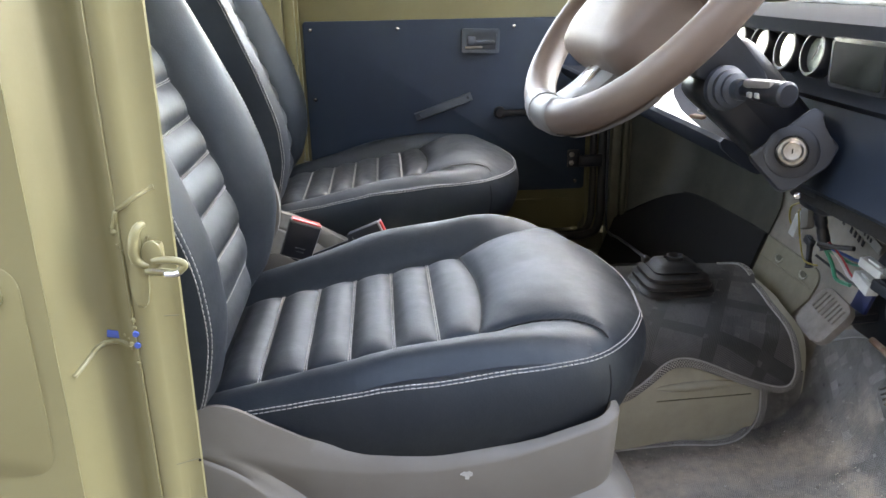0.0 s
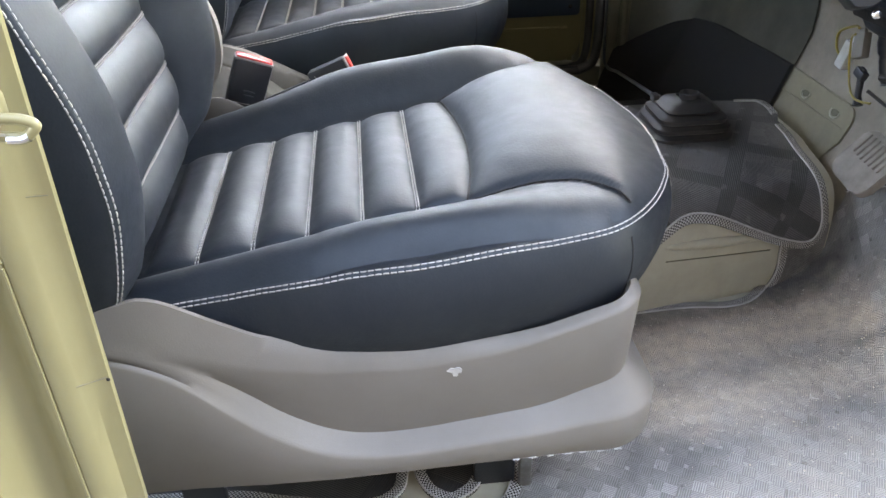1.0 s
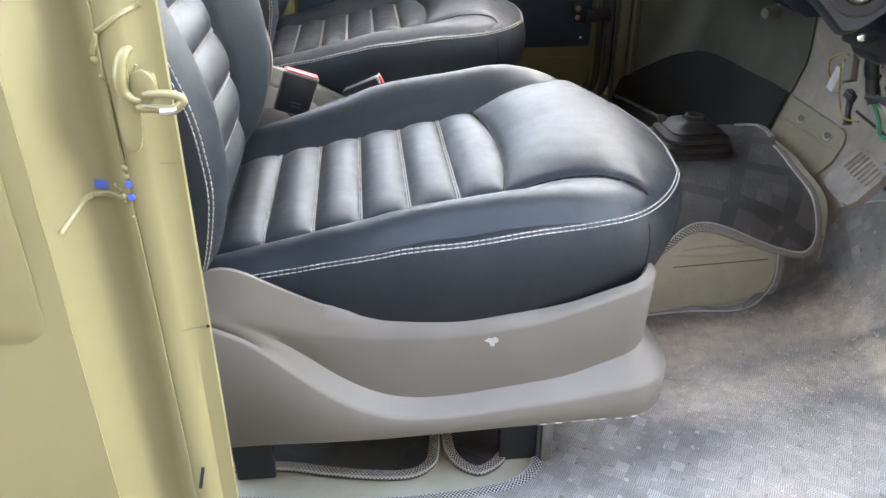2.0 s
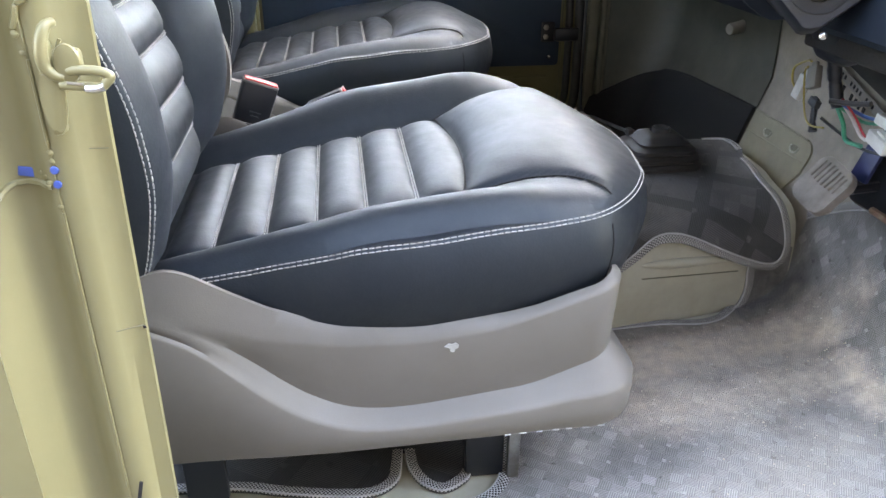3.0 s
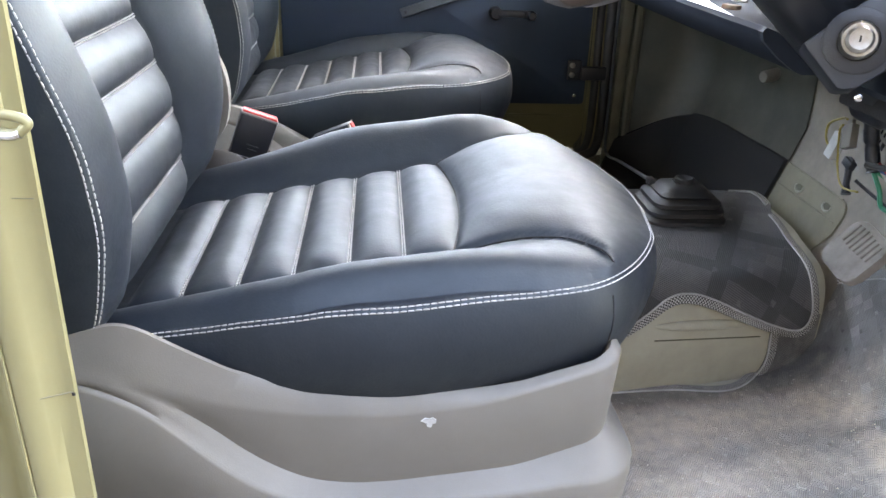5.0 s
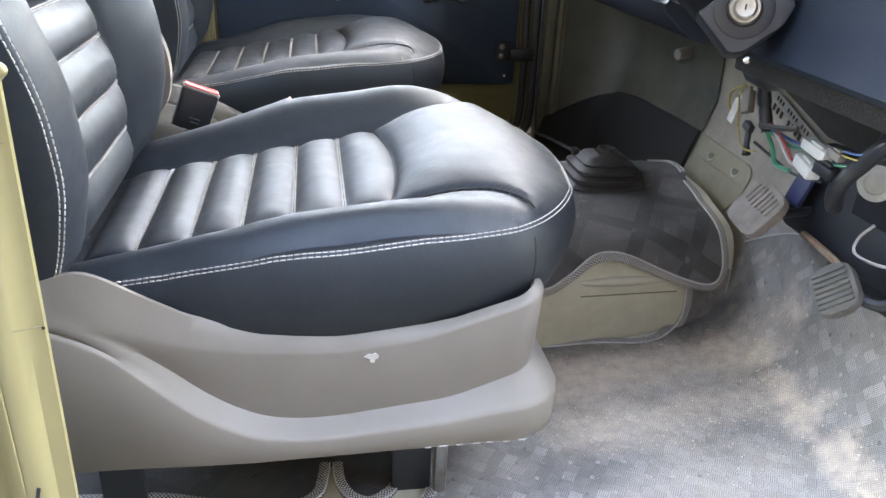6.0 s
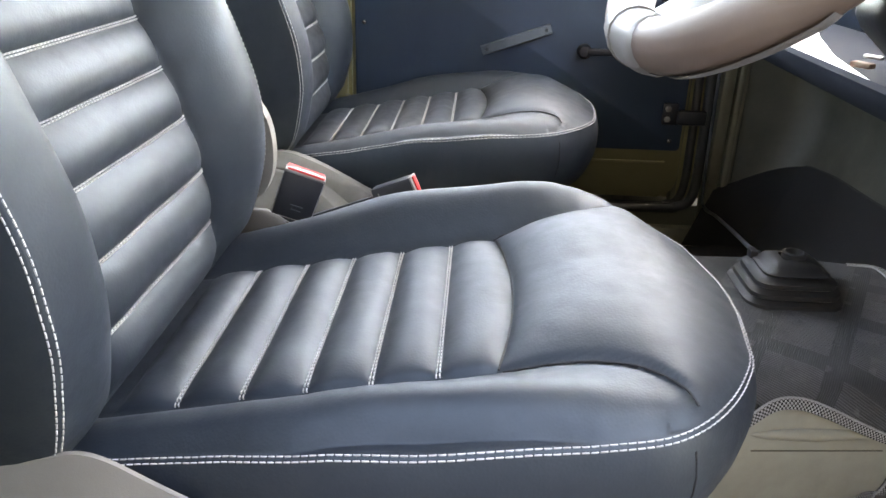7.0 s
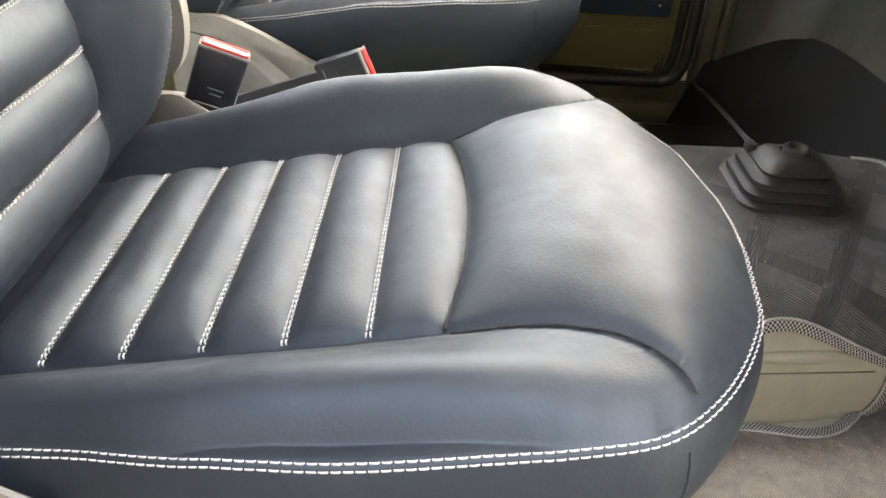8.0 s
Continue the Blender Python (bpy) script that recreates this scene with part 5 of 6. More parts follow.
buckle((-0.214, 1.326, 0.320), pose(0, 0, 0, 0, 21, 10), "black seat belt buckle with a red button standing between the seats", True)
buckle((-0.118, 1.555, 0.267), pose(0, 0, 0, 8, 66, -8), "black seat belt buckle lying flat between the seats", False)
belt_end = thing("anchor_tab", (-0.275, 1.30, 0.17), "pale metal belt anchor tab behind the cushion", "belt anchor")
part("tab", thicken(grid([[p + Vector((0, a, 0)) for a in (-0.007, 0.007)] for p in smooth_path([(-0.285, 1.27, 0.10), (-0.283, 1.275, 0.26), (-0.276, 1.28, 0.30), (-0.262, 1.283, 0.305), (-0.25, 1.285, 0.29)], 5)]), 0.0025), NYLON, belt_end)

# ---- steering wheel ----
WC = Vector((0.286, 1.039, 0.749))
TH, YA = radians(48.7), radians(-6.4)
WU, WV = Vector((math.cos(TH) * math.cos(YA), -math.cos(TH) * math.sin(YA), math.sin(TH))), Vector((math.sin(YA), math.cos(YA), 0))
WN = WU.cross(WV)
WR = 0.198


def on_wheel(r, ang, h=0.0):
    """ang from the top of the wheel, towards the far side."""
    return WC + WU * (r * math.cos(ang)) + WV * (r * math.sin(ang)) + WN * h


wheel = thing("steering_wheel", tuple(WC), "taupe plastic steering wheel with a grey lower spoke", "steering wheel")
bm = bmesh.new()
rings = []
for i in range(96):
    a = 2 * math.pi * i / 96
    low = max(0.0, -math.cos(a)) ** 3
    rr = WR - 0.010 * low
    half, thick = 0.0180 + 0.003 * low, 0.0215 + 0.003 * low
    radial = (on_wheel(1, a) - WC)
    rings.append([bm.verts.new(on_wheel(rr, a) + radial * (half * math.cos(b)) + WN * (thick * math.sin(b))) for b in [2 * math.pi * j / 16 for j in range(16)]])
for i in range(96):
    r, q = rings[i], rings[(i + 1) % 96]
    for j in range(16):
        bm.faces.new((r[j], r[(j + 1) % 16], q[(j + 1) % 16], q[j]))
part("rim", bm, WHEEL, wheel, "taupe grained plastic rim")
# grey sleeve on the lower rim where the spoke meets it, with a shell that runs on under the near side
def sleeve(a0, a1, b0, b1, grow, name):
    bm = bmesh.new()
    rings = []
    for i in range(25):
        a = radians(a0 + (a1 - a0) * i / 24)
        radial = (on_wheel(1, a) - WC)
        low = max(0.0, -math.cos(a)) ** 3
        e = grow * min(1.0, 0.3 + min(i, 24 - i) / 2.0)
        ring = []
        for j in range(17):
            b = radians(b0 + (b1 - b0) * j / 16)
            ring.append(bm.verts.new(on_wheel(WR - 0.010 * low, a) + radial * ((0.0180 + 0.003 * low + e) * math.cos(b)) + WN * ((0.0215 + 0.003 * low + e) * math.sin(b))))
        rings.append(ring)
    for r, q in zip(rings, rings[1:]):
        for j in range(16):
            bm.faces.new((r[j], r[j + 1], q[j + 1], q[j]))
    return part(name, bm, SILVER, wheel, "satin grey sleeve on the lower rim")


sleeve(164, 190, 0, 360, 0.0022, "rim_sleeve")
sleeve(196, 236, 150, 330, 0.0026, "rim_shell")
sleeve(172, 175, 0, 360, 0.0036, "sleeve_ridge")


def spoke(ang, w0, w1, h0, h1, name, mat, r0=0.05, r1=0.178):
    rows = []
    for i in range(9):
        f = i / 8
        r, w, h = r0 + (r1 - r0) * f, w0 + (w1 - w0) * f, h0 + (h1 - h0) * f
        t = (on_wheel(1, ang + math.pi / 2) - WC)
        c = on_wheel(r, ang, h - 0.012 * math.sin(math.pi * f))
        rows.append([c + t * (w * a) + WN * (0.011 * b) for a, b in ((-1, -0.6), (-1, 0.6), (-0.7, 1), (0.7, 1), (1, 0.6), (1, -0.6), (0.7, -1), (-0.7, -1))])
    bm = grid(rows, closed=True)
    bm.verts.ensure_lookup_table()
    return part(name, bm, mat, wheel)


low_spoke = spoke(radians(180), 0.050, 0.036, -0.012, 0.0, "lower_spoke", SILVER)
spoke(radians(70), 0.030, 0.022, -0.010, 0.0, "spoke", WHEEL)
spoke(radians(-70), 0.030, 0.022, -0.010, 0.0, "spoke", WHEEL)
insert = rbox((0.062, 0.026, 0.008), (0, 0, 0), 0.003)
bmesh.ops.transform(insert, matrix=Matrix.Translation(on_wheel(0.120, radians(180), -0.006)) @ Matrix(((WU.x, WV.x, WN.x, 0), (WU.y, WV.y, WN.y, 0), (WU.z, WV.z, WN.z, 0), (0, 0, 0, 1))), verts=insert.verts)
part("spoke_inlay", insert, CHROME, low_spoke, "pale polished inlay")
RECESS = (0.020, 0.002)
WB = Matrix(((WU.x, WV.x, WN.x, WC.x), (WU.y, WV.y, WN.y, WC.y), (WU.z, WV.z, WN.z, WC.z), (0, 0, 0, 1)))
rows = []
for s, h in ((0.080, -0.040), (0.094, -0.030), (0.097, -0.005), (0.096, 0.018), (0.091, 0.028), (0.078, 0.036), (0.045, 0.041), (0.01, 0.042)):
    rows.append([WB @ Vector((p[0], p[1], h)) for p in round_rect(-s * 1.12, -s, s * 0.80, s, s * 0.36, 5)])
bm = grid(rows, closed=True)
bm.faces.new([v for v in bm.verts][-24:])
hub = part("hub_pad", bm, WHEEL, wheel, "taupe horn pad")
bm = rbox((0.010, 0.006, 0.004), (0, 0, 0), 0.001)
bmesh.ops.transform(bm, matrix=Matrix.Translation(on_wheel(0.070, radians(205), 0.004)), verts=bm.verts)
part("horn_slot", bm, CARPET, hub)

rm = Matrix.Translation(WB @ Vector((RECESS[0], -0.0972, RECESS[1]))) @ WB.to_3x3().to_4x4() @ Matrix.Rotation(radians(90), 4, "X") @ Matrix.Diagonal((1.35, 0.85, 1, 1))
part("screw_recess", lathe([(0.013, -0.001), (0.013, 0.0012), (0.0105, 0.0014), (0.0095, 0.0004), (0.0, 0.0004)], rm, 24), RUBBER, hub, "dark screw recess")

# ---- steering column ----
AX = Vector((0.72, -0.06, -0.69)).normalized()
column = thing("steering_column", tuple(WC + AX * 0.2), "black steering column shroud with ignition lock and stalk", "steering column")
turn = Matrix.Translation(WC) @ AX.to_track_quat("Z", "Y").to_matrix().to_4x4()
part("column_tube", lathe([(0.030, 0.03), (0.048, 0.035), (0.052, 0.05), (0.052, 0.07), (0.040, 0.075), (0.036, 0.10), (0.030, 0.12), (0.030, 0.27), (0.0, 0.27)], turn, 24), BLACK, column)
part("switch_collar", lathe([(0.036, 0.060), (0.050, 0.062), (0.053, 0.068), (0.053, 0.088), (0.048, 0.096), (0.036, 0.098)], turn, 28), GREYMETAL, column, "dull grey switch collar")
shroud = rbox((0.085, 0.10, 0.20), (0, 0, 0), 0.022, None, 3)
for v in shroud.verts:
    v.co.y *= 1.0 - 0.8 * (v.co.z + 0.1)
bmesh.ops.transform(shroud, matrix=Matrix.Translation(WC + AX * 0.215 + Vector((0, 0.015, 0.0))) @ AX.to_track_quat("Z", "Y").to_matrix().to_4x4(), verts=shroud.verts)
part("shroud", shroud, BLACK, column, "black plastic shroud")
sail = smooth_path([(0.345, 0.715, 0), (0.362, 0.716, 0), (0.405, 0.672, 0), (0.425, 0.645, 0), (0.414, 0.636, 0), (0.385, 0.648, 0), (0.345, 0.650, 0), (0.328, 0.664, 0)], 3, True)
foot = rbox((0.060, 0.098, 0.100), (0, 0, 0), 0.020, None, 3)
for v in foot.verts:
    v.co.y *= 0.66 + 0.34 * min(1.0, max(0.0, (v.co.z + 0.05) / 0.07))
bmesh.ops.transform(foot, matrix=pose(0.542, 1.033, 0.512, 0, -14, 0), verts=foot.verts)
part("lower_shroud", foot, BLACK, column, "black lower shroud with a bright screw")
part("switch_bracket", prism([(p.x, p.y) for p in sail], "y", 0.985, 1.055, 0.004), GREYMETAL, column, "dull grey cast switch bracket")
# ignition lock on the driver's door side
IG = Vector((0.440, 0.943, 0.567))
to_cam = Vector((-0.42, -0.86, 0.28)).normalized()
ig_rot = to_cam.to_track_quat("Z", "Y").to_matrix().to_4x4()
hexo = [Vector(p) for p in ((-0.047, -0.006), (-0.044, -0.011), (-0.010, -0.0455), (-0.004, -0.0465), (0.007, -0.044), (0.040, -0.016), (0.044, -0.010), (0.051, 0.008), (0.049, 0.013), (0.031, 0.030), (0.029, 0.034), (0.033, 0.044), (0.031, 0.049), (0.0205, 0.0545), (0.015, 0.053))]
bm = prism([(p.x, p.y) for p in hexo], "z", -0.055, 0.004, 0.0035)
bmesh.ops.transform(bm, matrix=Matrix.Translation(IG) @ ig_rot, verts=bm.verts)
lock = part("ignition_housing", bm, CASTING, column, "dark grey ignition lock housing")
for nm, prof, mt in (("lock_bezel", [(0.0315, 0.002), (0.0315, 0.0055), (0.030, 0.0065), (0.0195, 0.0065), (0.0195, 0.004), (0.0, 0.004)], BLACK),
                     ("lock_barrel", [(0.0180, 0.004), (0.0180, 0.011), (0.0155, 0.014), (0.0125, 0.014), (0.0125, 0.018), (0.0100, 0.020), (0.0070, 0.0195), (0.0, 0.0195)], STEEL)):
    part(nm, lathe(prof, Matrix.Translation(IG) @ ig_rot, 28), mt, lock)
bm = rbox((0.0016, 0.006, 0.002), (0, 0, 0.0193), 0.0004)
bmesh.ops.transform(bm, matrix=Matrix.Translation(IG) @ ig_rot, verts=bm.verts)
part("key_slot", bm, CARPET, lock)
part("housing_screw", lathe([(0.006, 0), (0.006, 0.006), (0.003, 0.008), (0.0, 0.008)], Matrix.Translation((0.452, 0.938, 0.514)) @ ig_rot @ Matrix.Scale(0.7, 4), 12), CHROME, lock)
# stalk switch
S0, S1 = Vector((0.362, 0.978, 0.642)), Vector((0.384, 0.850, 0.650))
stalk_rot = (S1 - S0).to_track_quat("Z", "Y").to_matrix().to_4x4()
part("stalk_gaiter", lathe([(0.010, 0.0), (0.027, 0.0), (0.027, 0.008), (0.022, 0.011), (0.023, 0.018), (0.018, 0.022), (0.019, 0.028), (0.013, 0.031), (0.012, 0.042), (0.0, 0.042)], Matrix.Translation(S0) @ stalk_rot, 24), GREYMETAL, column, "grey rubber gaiter")
stalk = part("stalk", lathe([(0.0, 0.03), (0.007, 0.035), (0.008, 0.055), (0.0115, 0.07), (0.0135, 0.095), (0.0140, 0.118), (0.011, 0.121), (0.0, 0.121)], Matrix.Translation(S0) @ stalk_rot, 18), BLACK, column, "black control stalk with a bright band")
bm = rbox((0.018, 0.010, 0.050), (0, 0, 0.080), 0.004)
bmesh.ops.transform(bm, matrix=Matrix.Translation(S0 + Vector((-0.004, 0, 0.009))) @ stalk_rot, verts=bm.verts)
part("bright_band", bm, SILVER, stalk)
for dy in (0.072, 0.086):
    part("stalk_mark", rbox((0.004, 0.008, 0.006), tuple(S0 + (S1 - S0).normalized() * dy + Vector((-0.0125, 0, -0.003))), 0.001), NYLON, stalk)

# ---- dashboard ----
dash = thing("dashboard", (0.62, 1.42, 0.62), "black dashboard with round gauges and an open parcel shelf", "dashboard")
# pad over the gauges, face leaning
DASHP = [(0.80, 0.722), (0.62, 0.728), (0.525, 0.722), (0.500, 0.712), (0.498, 0.700), (0.512, 0.694), (0.508, 0.640), (0.500, 0.626), (0.512, 0.618), (0.56, 0.612), (0.80, 0.60)]
rows = [[(x, y, z) for x, z in DASHP] for y in np.linspace(0.72, 1.29, 14)]
part("upper_pad", thicken(grid(rows), -0.004), DASHTOP, dash, "black padded upper dash")
part("dash_rail", rbox((0.012, 0.57, 0.006), (0.60, 1.005, 0.733), 0.002), PIPING, dash, "pale trim strip along the dash top")
# lower panel in front of the driver
LOWP = [(0.54, 0.622), (0.512, 0.618), (0.506, 0.60), (0.494, 0.53), (0.490, 0.515), (0.498, 0.508), (0.60, 0.512), (0.61, 0.60)]
rows = [[(x, y, z) for x, z in LOWP] for y in np.linspace(0.715, 1.115, 16)]
part("knee_panel", thicken(grid(rows), -0.003), DASH, dash, "black lower dash panel")
# parcel shelf with a rolled lip
LIPP = [(0.62, 0.548), (0.44, 0.550), (0.424, 0.556), (0.413, 0.560), (0.408, 0.555), (0.412, 0.545), (0.435, 0.525), (0.455, 0.512), (0.465, 0.508), (0.66, 0.508)]
rows = [[(x, y, z) for x, z in LIPP] for y in np.linspace(1.08, 2.12, 30)]
part("parcel_shelf", thicken(grid(rows), -0.003), DASHTOP, dash, "black parcel shelf with rolled lip")
part("shelf_cheek", prism(LIPP, "y", 1.072, 1.083), DASH, dash)
# black block added for the dark shade under the knee panel
part("underside_shade", rbox((0.10, 0.36, 0.036), (0.567, 0.895, 0.494), 0.004), CARPET, dash, "black block standing for the shade under the lower panel")
part("shelf_back", rbox((0.012, 1.40, 0.22), (0.70, 1.42, 0.61), 0.003), DASH, dash)
for y in (1.234, 1.162, 1.088, 1.018):
    big = 0.029
    gm = Matrix.Translation((0.504, y, 0.674)) @ Matrix.Rotation(radians(-80), 4, "Y")
    g = part("gauge", lathe([(big, -0.01), (big, 0.011), (big - 0.002, 0.014), (big - 0.005, 0.014), (big - 0.006, 0.004), (0.0, 0.004)], gm, 32), BLACK, dash, "round gauge in a black bezel")
    part("dial", lathe([(big - 0.006, 0.0035), (big - 0.006, 0.0052), (0.0, 0.0052)], gm, 32), GREENFACE if y < 1.04 else FACE, g, "green-grey dial" if y < 1.04 else "dial paled for the sky's reflection")
    part("needle", rbox((0.001, 0.002, 0.020), (0.4975, y + 0.003, 0.677), 0.0003, Matrix.Rotation(radians(10), 4, "Y") @ Matrix.Rotation(radians(24), 4, "X")), SILVER, g)
    if y < 1.04:
        continue
    cv = part("lens", lathe([(big - 0.006, 0.0085), (big - 0.006, 0.0095), (0.0, 0.0105)], gm, 32), GLASS, g)
    cv.visible_shadow = False
disp = part("display", prism(round_rect(0.862, 0.642, 0.974, 0.700, 0.006), "x", 0.490, 0.512, 0.002), BLACK, dash, "black rectangular display bezel")
part("display_face", prism(round_rect(0.868, 0.647, 0.968, 0.695, 0.004), "x", 0.4885, 0.4905), SCREEN, disp, "dull greenish dark screen")
# white sheet put in for window light reflected on the parcel shelf
sheet = thing("shelf_glare", (0.50, 1.5, 0.556), "white sheet standing for the bright reflection on the parcel shelf", "card")
part("card", prism([(0.420, 1.170), (0.416, 1.30), (0.430, 1.75), (0.592, 1.75), (0.552, 1.645), (0.497, 1.49), (0.449, 1.325)], "z", 0.556, 0.5575), WHITE, sheet)
clip = thing("spring_clip", (0.442, 1.235, 0.56), "small dull steel clip on the white sheet's edge", "clip")
part("clip_jaw", rbox((0.012, 0.024, 0.006), (0.441, 1.235, 0.562), 0.002, Matrix.Rotation(radians(30), 4, "Z")), RUST, clip, "brown clip jaw")
part("clip_lever", rbox((0.007, 0.022, 0.004), (0.452, 1.238, 0.570), 0.0015, Matrix.Rotation(radians(30), 4, "Z")), STEEL, clip)

# ---- pedals ----
def pedal(name, centre, w, h, face, arm, label, worn, mat):
    p = thing(name, centre, label, "pedal")
    m = Matrix.Translation(centre) @ face
    pad = prism(round_rect(-w / 2, -h / 2, w / 2, h / 2, 0.018, 5), "z", -0.009, 0.006, 0.003)
    bmesh.ops.transform(pad, matrix=m, verts=pad.verts)
    pad = part("pad", pad, mat, p, "dusty rubber pedal pad")
    for k in range(7):
        # worn ribs survive on the upper half of the pad alone
        long, mid, tall = (0.44 - 0.02 * abs(k - 2), 0.19, 0.0036) if worn else (0.80, 0.0, 0.005)
        bm = rbox((w * 0.06, h * long, tall), ((k - 3) * w * 0.115, h * mid, 0.0058 + tall * 0.3), 0.0012)
        bmesh.ops.transform(bm, matrix=m, verts=bm.verts)
        part("tread", bm, mat, pad)
    part("arm", tube(smooth_path(arm, 6), 0.008, 8), BLACK, p, "black steel pedal arm")
    return p


def facing(n, up):
    n, up = Vector(n).normalized(), Vector(up)
    u = (up - n * up.dot(n)).normalized()
    w = u.cross(n)
    return Matrix(((w.x, u.x, n.x, 0), (w.y, u.y, n.y, 0), (w.z, u.z, n.z, 0), (0, 0, 0, 1)))


pedal("clutch_pedal", (0.652, 1.158, 0.243), 0.082, 0.080, facing((-0.80, -0.10, 0.58), (0.3, -0.15, 0.9)),
      [(0.660, 1.155, 0.236), (0.70, 1.150, 0.238), (0.75, 1.145, 0.245), (0.81, 1.140, 0.26)], "dusty square clutch pedal with a worn rubber pad", True, PALEGREEN)
pedal("brake_pedal", (0.635, 0.926, 0.224), 0.070, 0.058, facing((-0.82, -0.15, 0.55), (0.35, -0.50, 0.75)),
      [(0.645, 0.925, 0.224), (0.68, 0.88, 0.225), (0.71, 0.86, 0.30), (0.73, 0.88, 0.48), (0.72, 0.89, 0.62)], "grimy square brake pedal with a ribbed rubber pad", False, PEDAL)

# ---- wiring under the dash ----
loom = thing("wiring_loom", (0.60, 1.12, 0.36), "loose coloured wires with white plug connectors under the dash", "wiring")
for col, pts, r in (
        ("yellow", [(0.60, 1.175, 0.43), (0.61, 1.20, 0.425), (0.62, 1.245, 0.405), (0.615, 1.235, 0.385), (0.612, 1.205, 0.375)], 0.0017),
        ("yellow", [(0.59, 1.165, 0.425), (0.60, 1.185, 0.41), (0.61, 1.185, 0.36), (0.60, 1.15, 0.345), (0.60, 1.115, 0.35)], 0.0015),
        ("green", [(0.572, 1.058, 0.40), (0.585, 1.054, 0.375), (0.595, 1.055, 0.352), (0.60, 1.028, 0.352)], 0.0030),
        ("white", [(0.572, 1.055, 0.408), (0.590, 1.048, 0.386), (0.598, 1.034, 0.366), (0.60, 1.022, 0.362)], 0.0024),
        ("red", [(0.574, 1.052, 0.410), (0.592, 1.044, 0.388), (0.600, 1.030, 0.368), (0.602, 1.018, 0.364)], 0.0016),
        ("blue", [(0.575, 1.052, 0.402), (0.60, 1.046, 0.390), (0.605, 1.035, 0.388), (0.605, 1.01, 0.392)], 0.0024),
        ("green", [(0.575, 1.054, 0.398), (0.60, 1.048, 0.383), (0.605, 1.035, 0.381), (0.605, 1.01, 0.387)], 0.0022),
        ("blue", [(0.604, 0.938, 0.407), (0.61, 0.92, 0.409), (0.63, 0.90, 0.418), (0.66, 0.88, 0.44)], 0.0015),
        ("yellow", [(0.604, 0.942, 0.402), (0.61, 0.92, 0.402), (0.63, 0.90, 0.410), (0.66, 0.88, 0.43)], 0.0013),
        ("green", [(0.600, 0.965, 0.384), (0.605, 0.94, 0.388), (0.62, 0.925, 0.395), (0.65, 0.90, 0.42)], 0.0013),
        ("white", [(0.72, 0.99, 0.285), (0.71, 1.0, 0.262), (0.70, 0.985, 0.245), (0.70, 0.92, 0.256), (0.70, 0.86, 0.295), (0.70, 0.80, 0.34)], 0.0021),
        ("black", [(0.62, 1.155, 0.352), (0.64, 1.13, 0.335), (0.65, 1.09, 0.325), (0.66, 1.04, 0.33)], 0.0022),
        ("red", [(0.66, 0.95, 0.435), (0.66, 0.90, 0.43), (0.66, 0.84, 0.438), (0.66, 0.78, 0.436)], 0.0014)):
    part("wire", tube(smooth_path(pts, 7), r, 6), WIRES[col], loom, col + " insulated wire")
part("taped_trunk", tube(smooth_path([(0.540, 1.055, 0.50), (0.558, 1.064, 0.458), (0.570, 1.068, 0.426), (0.574, 1.057, 0.396)], 9), [0.0085 + 0.0026 * noise.noise((k * 0.9, 0.3, 0.1)) for k in range(28)], 10), BLACK, loom, "black taped cable bundle")
part("taped_branch", tube(smooth_path([(0.563, 1.060, 0.405), (0.575, 1.035, 0.408), (0.585, 1.01, 0.414)], 5), 0.0036, 8), RUBBER, loom)


def plug(at, size, m, mat, name="plug"):
    pm = Matrix.Translation(at) @ m
    size = tuple(0.85 * c for c in size)
    bm = rbox(size, (0, 0, 0), 0.002)
    bmesh.ops.transform(bm, matrix=pm, verts=bm.verts)
    p = part(name, bm, mat, loom, "plastic plug connector")
    bm = rbox((size[0] * 0.45, size[1] * 0.5, size[2] * 0.3), (0, 0, size[2] * 0.55), 0.001)
    bmesh.ops.transform(bm, matrix=pm, verts=bm.verts)
    part("latch", bm, mat, p)


plug((0.604, 0.988, 0.393), (0.020, 0.052, 0.016), pose(0, 0, 0, 10, 0, 6), NYLON)
plug((0.604, 0.950, 0.399), (0.016, 0.026, 0.013), pose(0, 0, 0, 10, 0, 6), BEIGE)
plug((0.600, 0.994, 0.369), (0.022, 0.048, 0.020), pose(0, 0, 0, 12, 0, -4), NYLON)
plug((0.600, 0.956, 0.377), (0.022, 0.034, 0.018), pose(0, 0, 0, 8, 0, 10), BLACK)
plug((0.612, 1.205, 0.385), (0.014, 0.022, 0.044), pose(0, 0, 0, 8, 10, 0), NYLON)
plug((0.606, 1.170, 0.408), (0.014, 0.024, 0.038), pose(0, 0, 0, -24, 10, 0), BEIGE)
plug((0.612, 1.165, 0.372), (0.012, 0.024, 0.014), pose(0, 0, 0, 14, 10, 0), BLACK, "black_plug")
part("dangling_terminal", tube([Vector((0.615, 1.168, 0.375)), Vector((0.612, 1.160, 0.345)), Vector((0.610, 1.152, 0.333))], [0.005, 0.0042, 0.0065], 8), BLACK, loom)
tag = thing("part_tag", (0.797, 1.33, 0.336), "dusty pale strip with dark printing on the firewall", "label")
TM = Matrix.Translation((0.7955, 1.330, 0.336)) @ facing((-1.0, 0.0, 0.0), (0.0, 0.949, 0.314))
bm = rbox((0.017, 0.160, 0.002), (0.006, 0, 0), 0.0004)
bmesh.ops.transform(bm, matrix=TM, verts=bm.verts)
strip = part("strip", bm, BEIGE, tag)
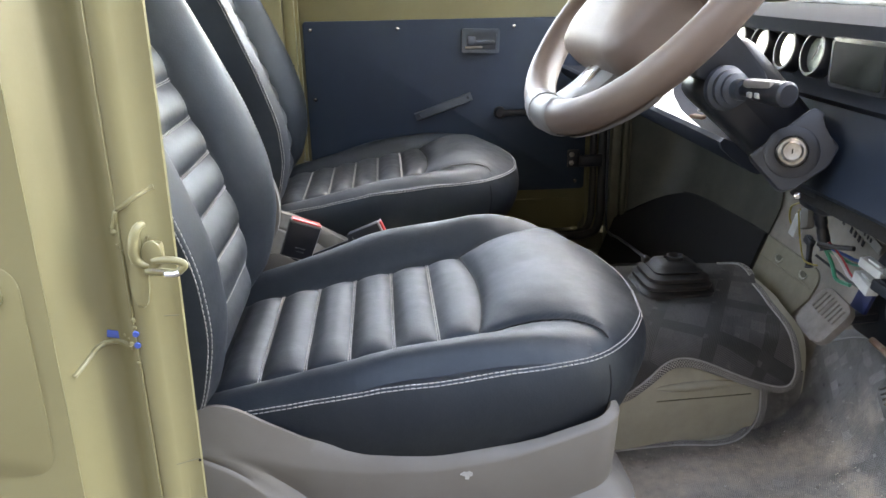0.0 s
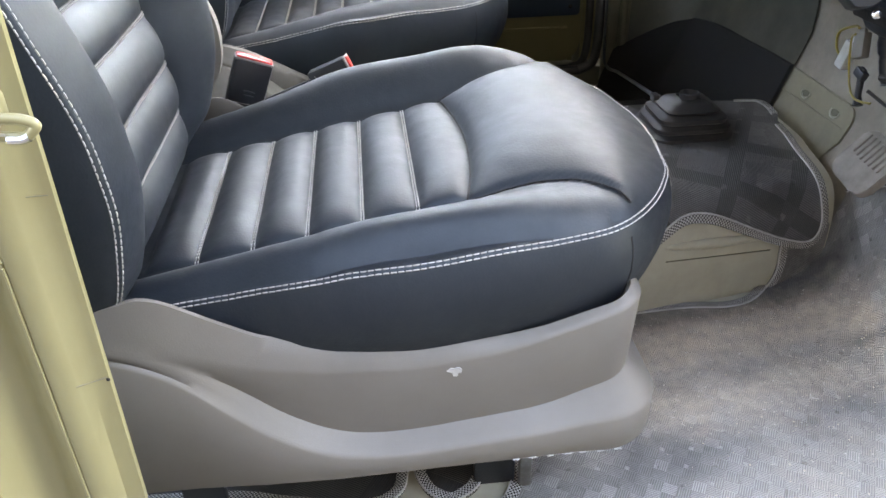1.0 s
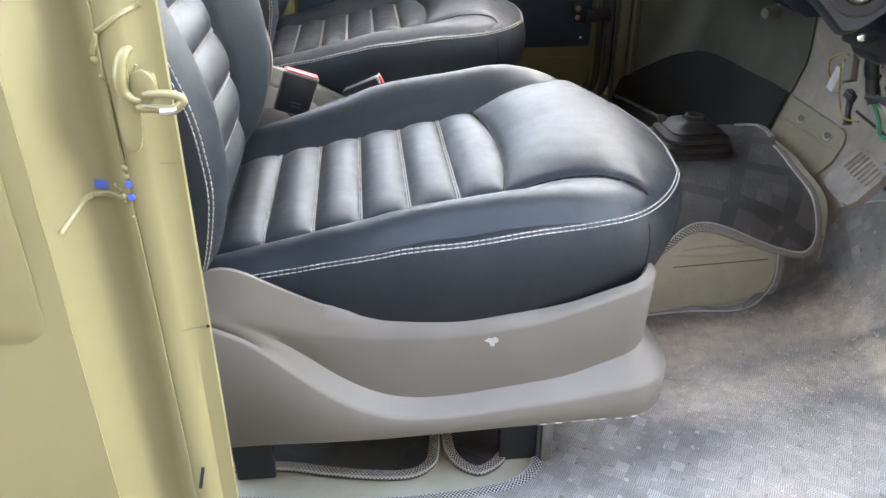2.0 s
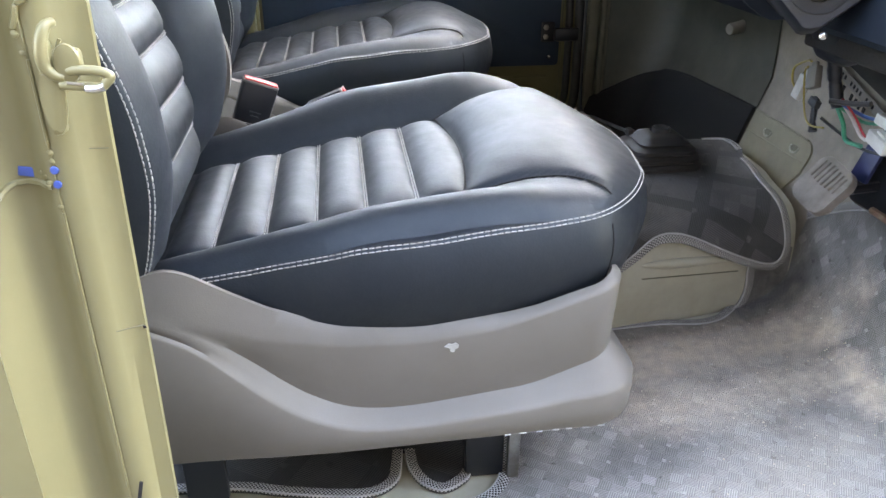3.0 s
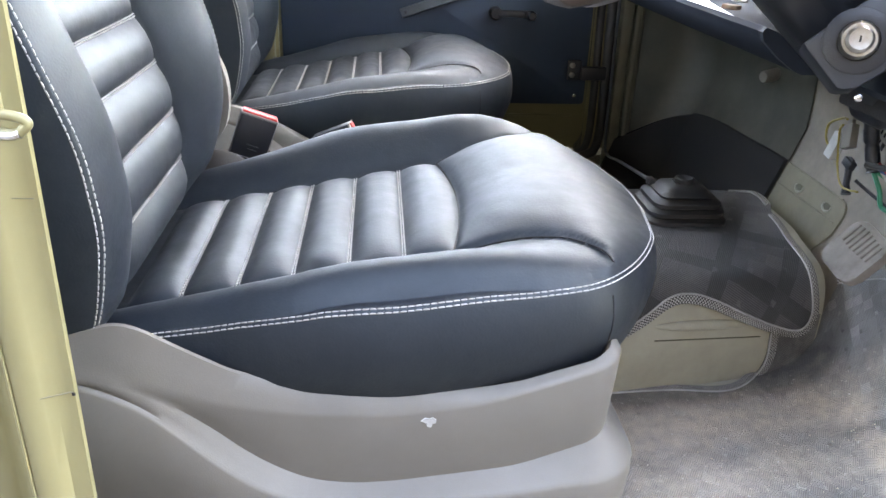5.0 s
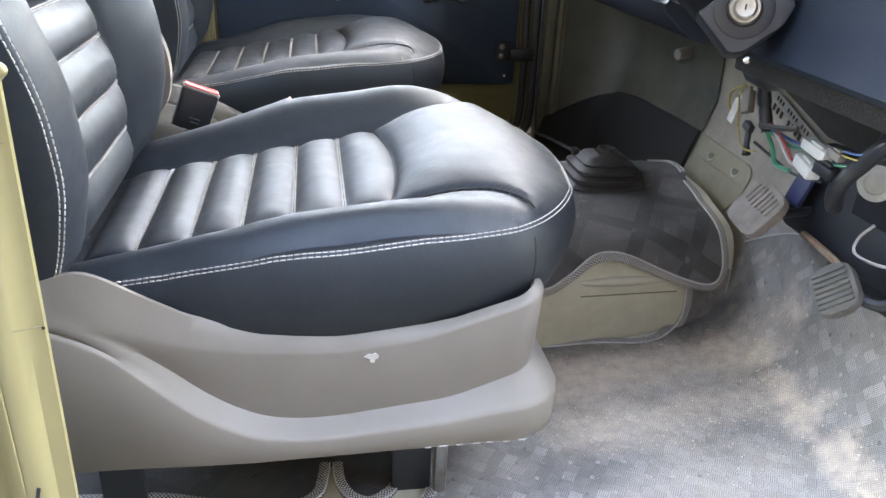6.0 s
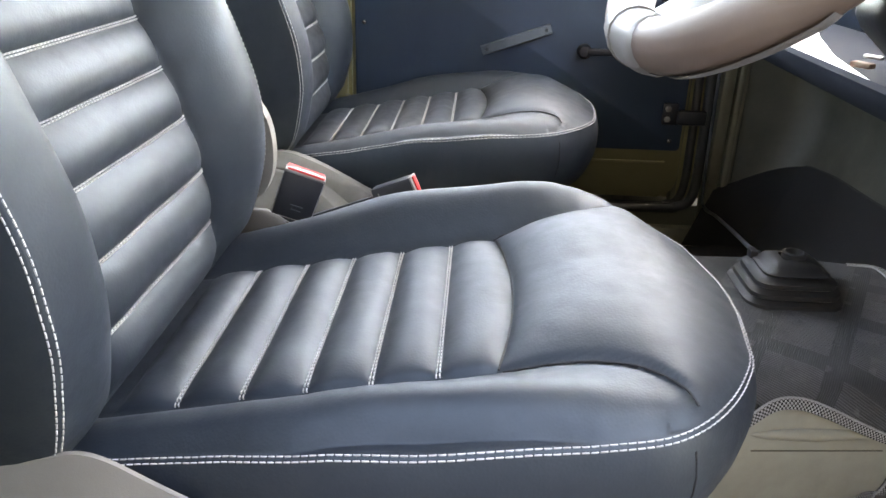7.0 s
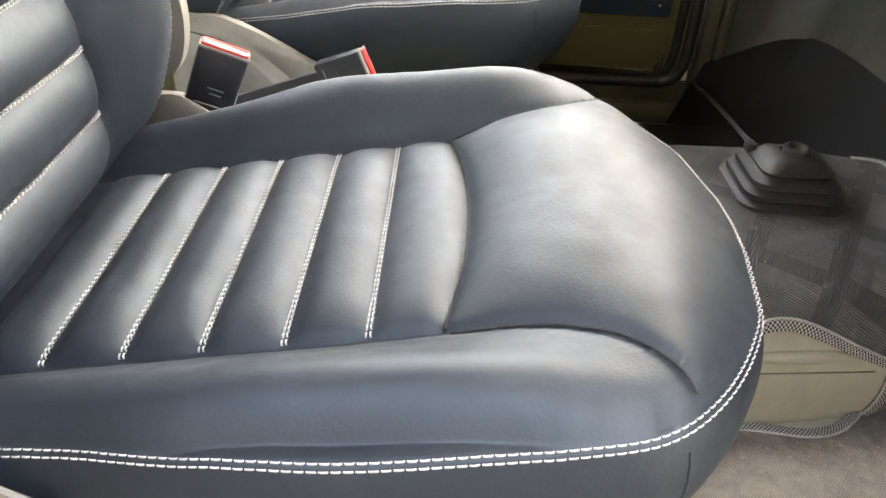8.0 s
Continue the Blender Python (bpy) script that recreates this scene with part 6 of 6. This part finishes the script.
for x, n, h, w, pitch in ((-0.0120, 8, 0.0120, 0.0070, 0.0135), (0.0060, 12, 0.0075, 0.0042, 0.0100)):
    for k in range(n):
        if k in (3, 8):
            continue
        bm = rbox((h, w, 0.0012), (x, 0.060 - pitch * k, 0.0014), 0.0003)
        bmesh.ops.transform(bm, matrix=TM, verts=bm.verts)
        part("printed_bar", bm, CARPET, strip)
hose = thing("rubber_hose", (0.66, 0.93, 0.30), "thick black rubber hose looped beside the pedals", "hose")
part("hose_loop", tube(smooth_path([(0.632, 0.966, 0.324), (0.620, 0.955, 0.338), (0.610, 0.940, 0.364), (0.618, 0.924, 0.392), (0.625, 0.898, 0.424), (0.645, 0.86, 0.445), (0.69, 0.80, 0.45)], 7), 0.0105, 12), BLACK, hose)
horn = thing("round_socket", (0.70, 0.93, 0.315), "round socket with a pale plastic ring", "socket")
hm = Matrix.Translation((0.70, 0.984, 0.348)) @ Matrix.Scale(0.64, 4) @ facing((-0.85, -0.5, 0.1), (0, 0, 1))
part("socket_body", lathe([(0.0, -0.06), (0.026, -0.06), (0.026, 0.0), (0.022, 0.004), (0.0, 0.004)], hm, 24), BLACK, horn)
part("socket_ring", lathe([(0.022, 0.0), (0.036, 0.001), (0.038, 0.006), (0.034, 0.010), (0.024, 0.011), (0.021, 0.006)], hm, 28), NYLON, horn, "pale plastic ring")
# black boxes, enlarged to stand for the deep shadow behind the pedals
boxm = thing("pedal_box", (0.75, 0.98, 0.22), "dark box behind the pedals, sized to fill the shade there", "pedal box")
part("box", rbox((0.07, 0.36, 0.34), (0.785, 0.905, 0.33), 0.02, Matrix.Rotation(radians(8), 4, "Y")), BLACK, boxm)
part("lower_shade_block", rbox((0.07, 0.30, 0.15), (0.775, 1.06, 0.262), 0.02, Matrix.Rotation(radians(16), 4, "Y")), BLACK, boxm)
part("rusty_link", tube(smooth_path([(0.715, 1.12, 0.215), (0.70, 1.06, 0.222), (0.69, 1.00, 0.222), (0.685, 0.975, 0.205)], 6), 0.0055, 8), RUST, boxm, "rusty brown rod")
part("blue_band", rbox((0.008, 0.038, 0.055), (0.722, 1.165, 0.272), 0.003, Matrix.Rotation(radians(20), 4, "Y")), BLUE, boxm, "blue rag edge")
stub = thing("heater_stub", (0.78, 1.65, 0.38), "tan stub on the firewall under the dash", "pipe stub")
part("stub_body", tube(smooth_path([(0.81, 1.762, 0.372), (0.785, 1.752, 0.368), (0.765, 1.745, 0.366)], 4), [0.013] * 8 + [0.011], 10), BEIGE, stub)
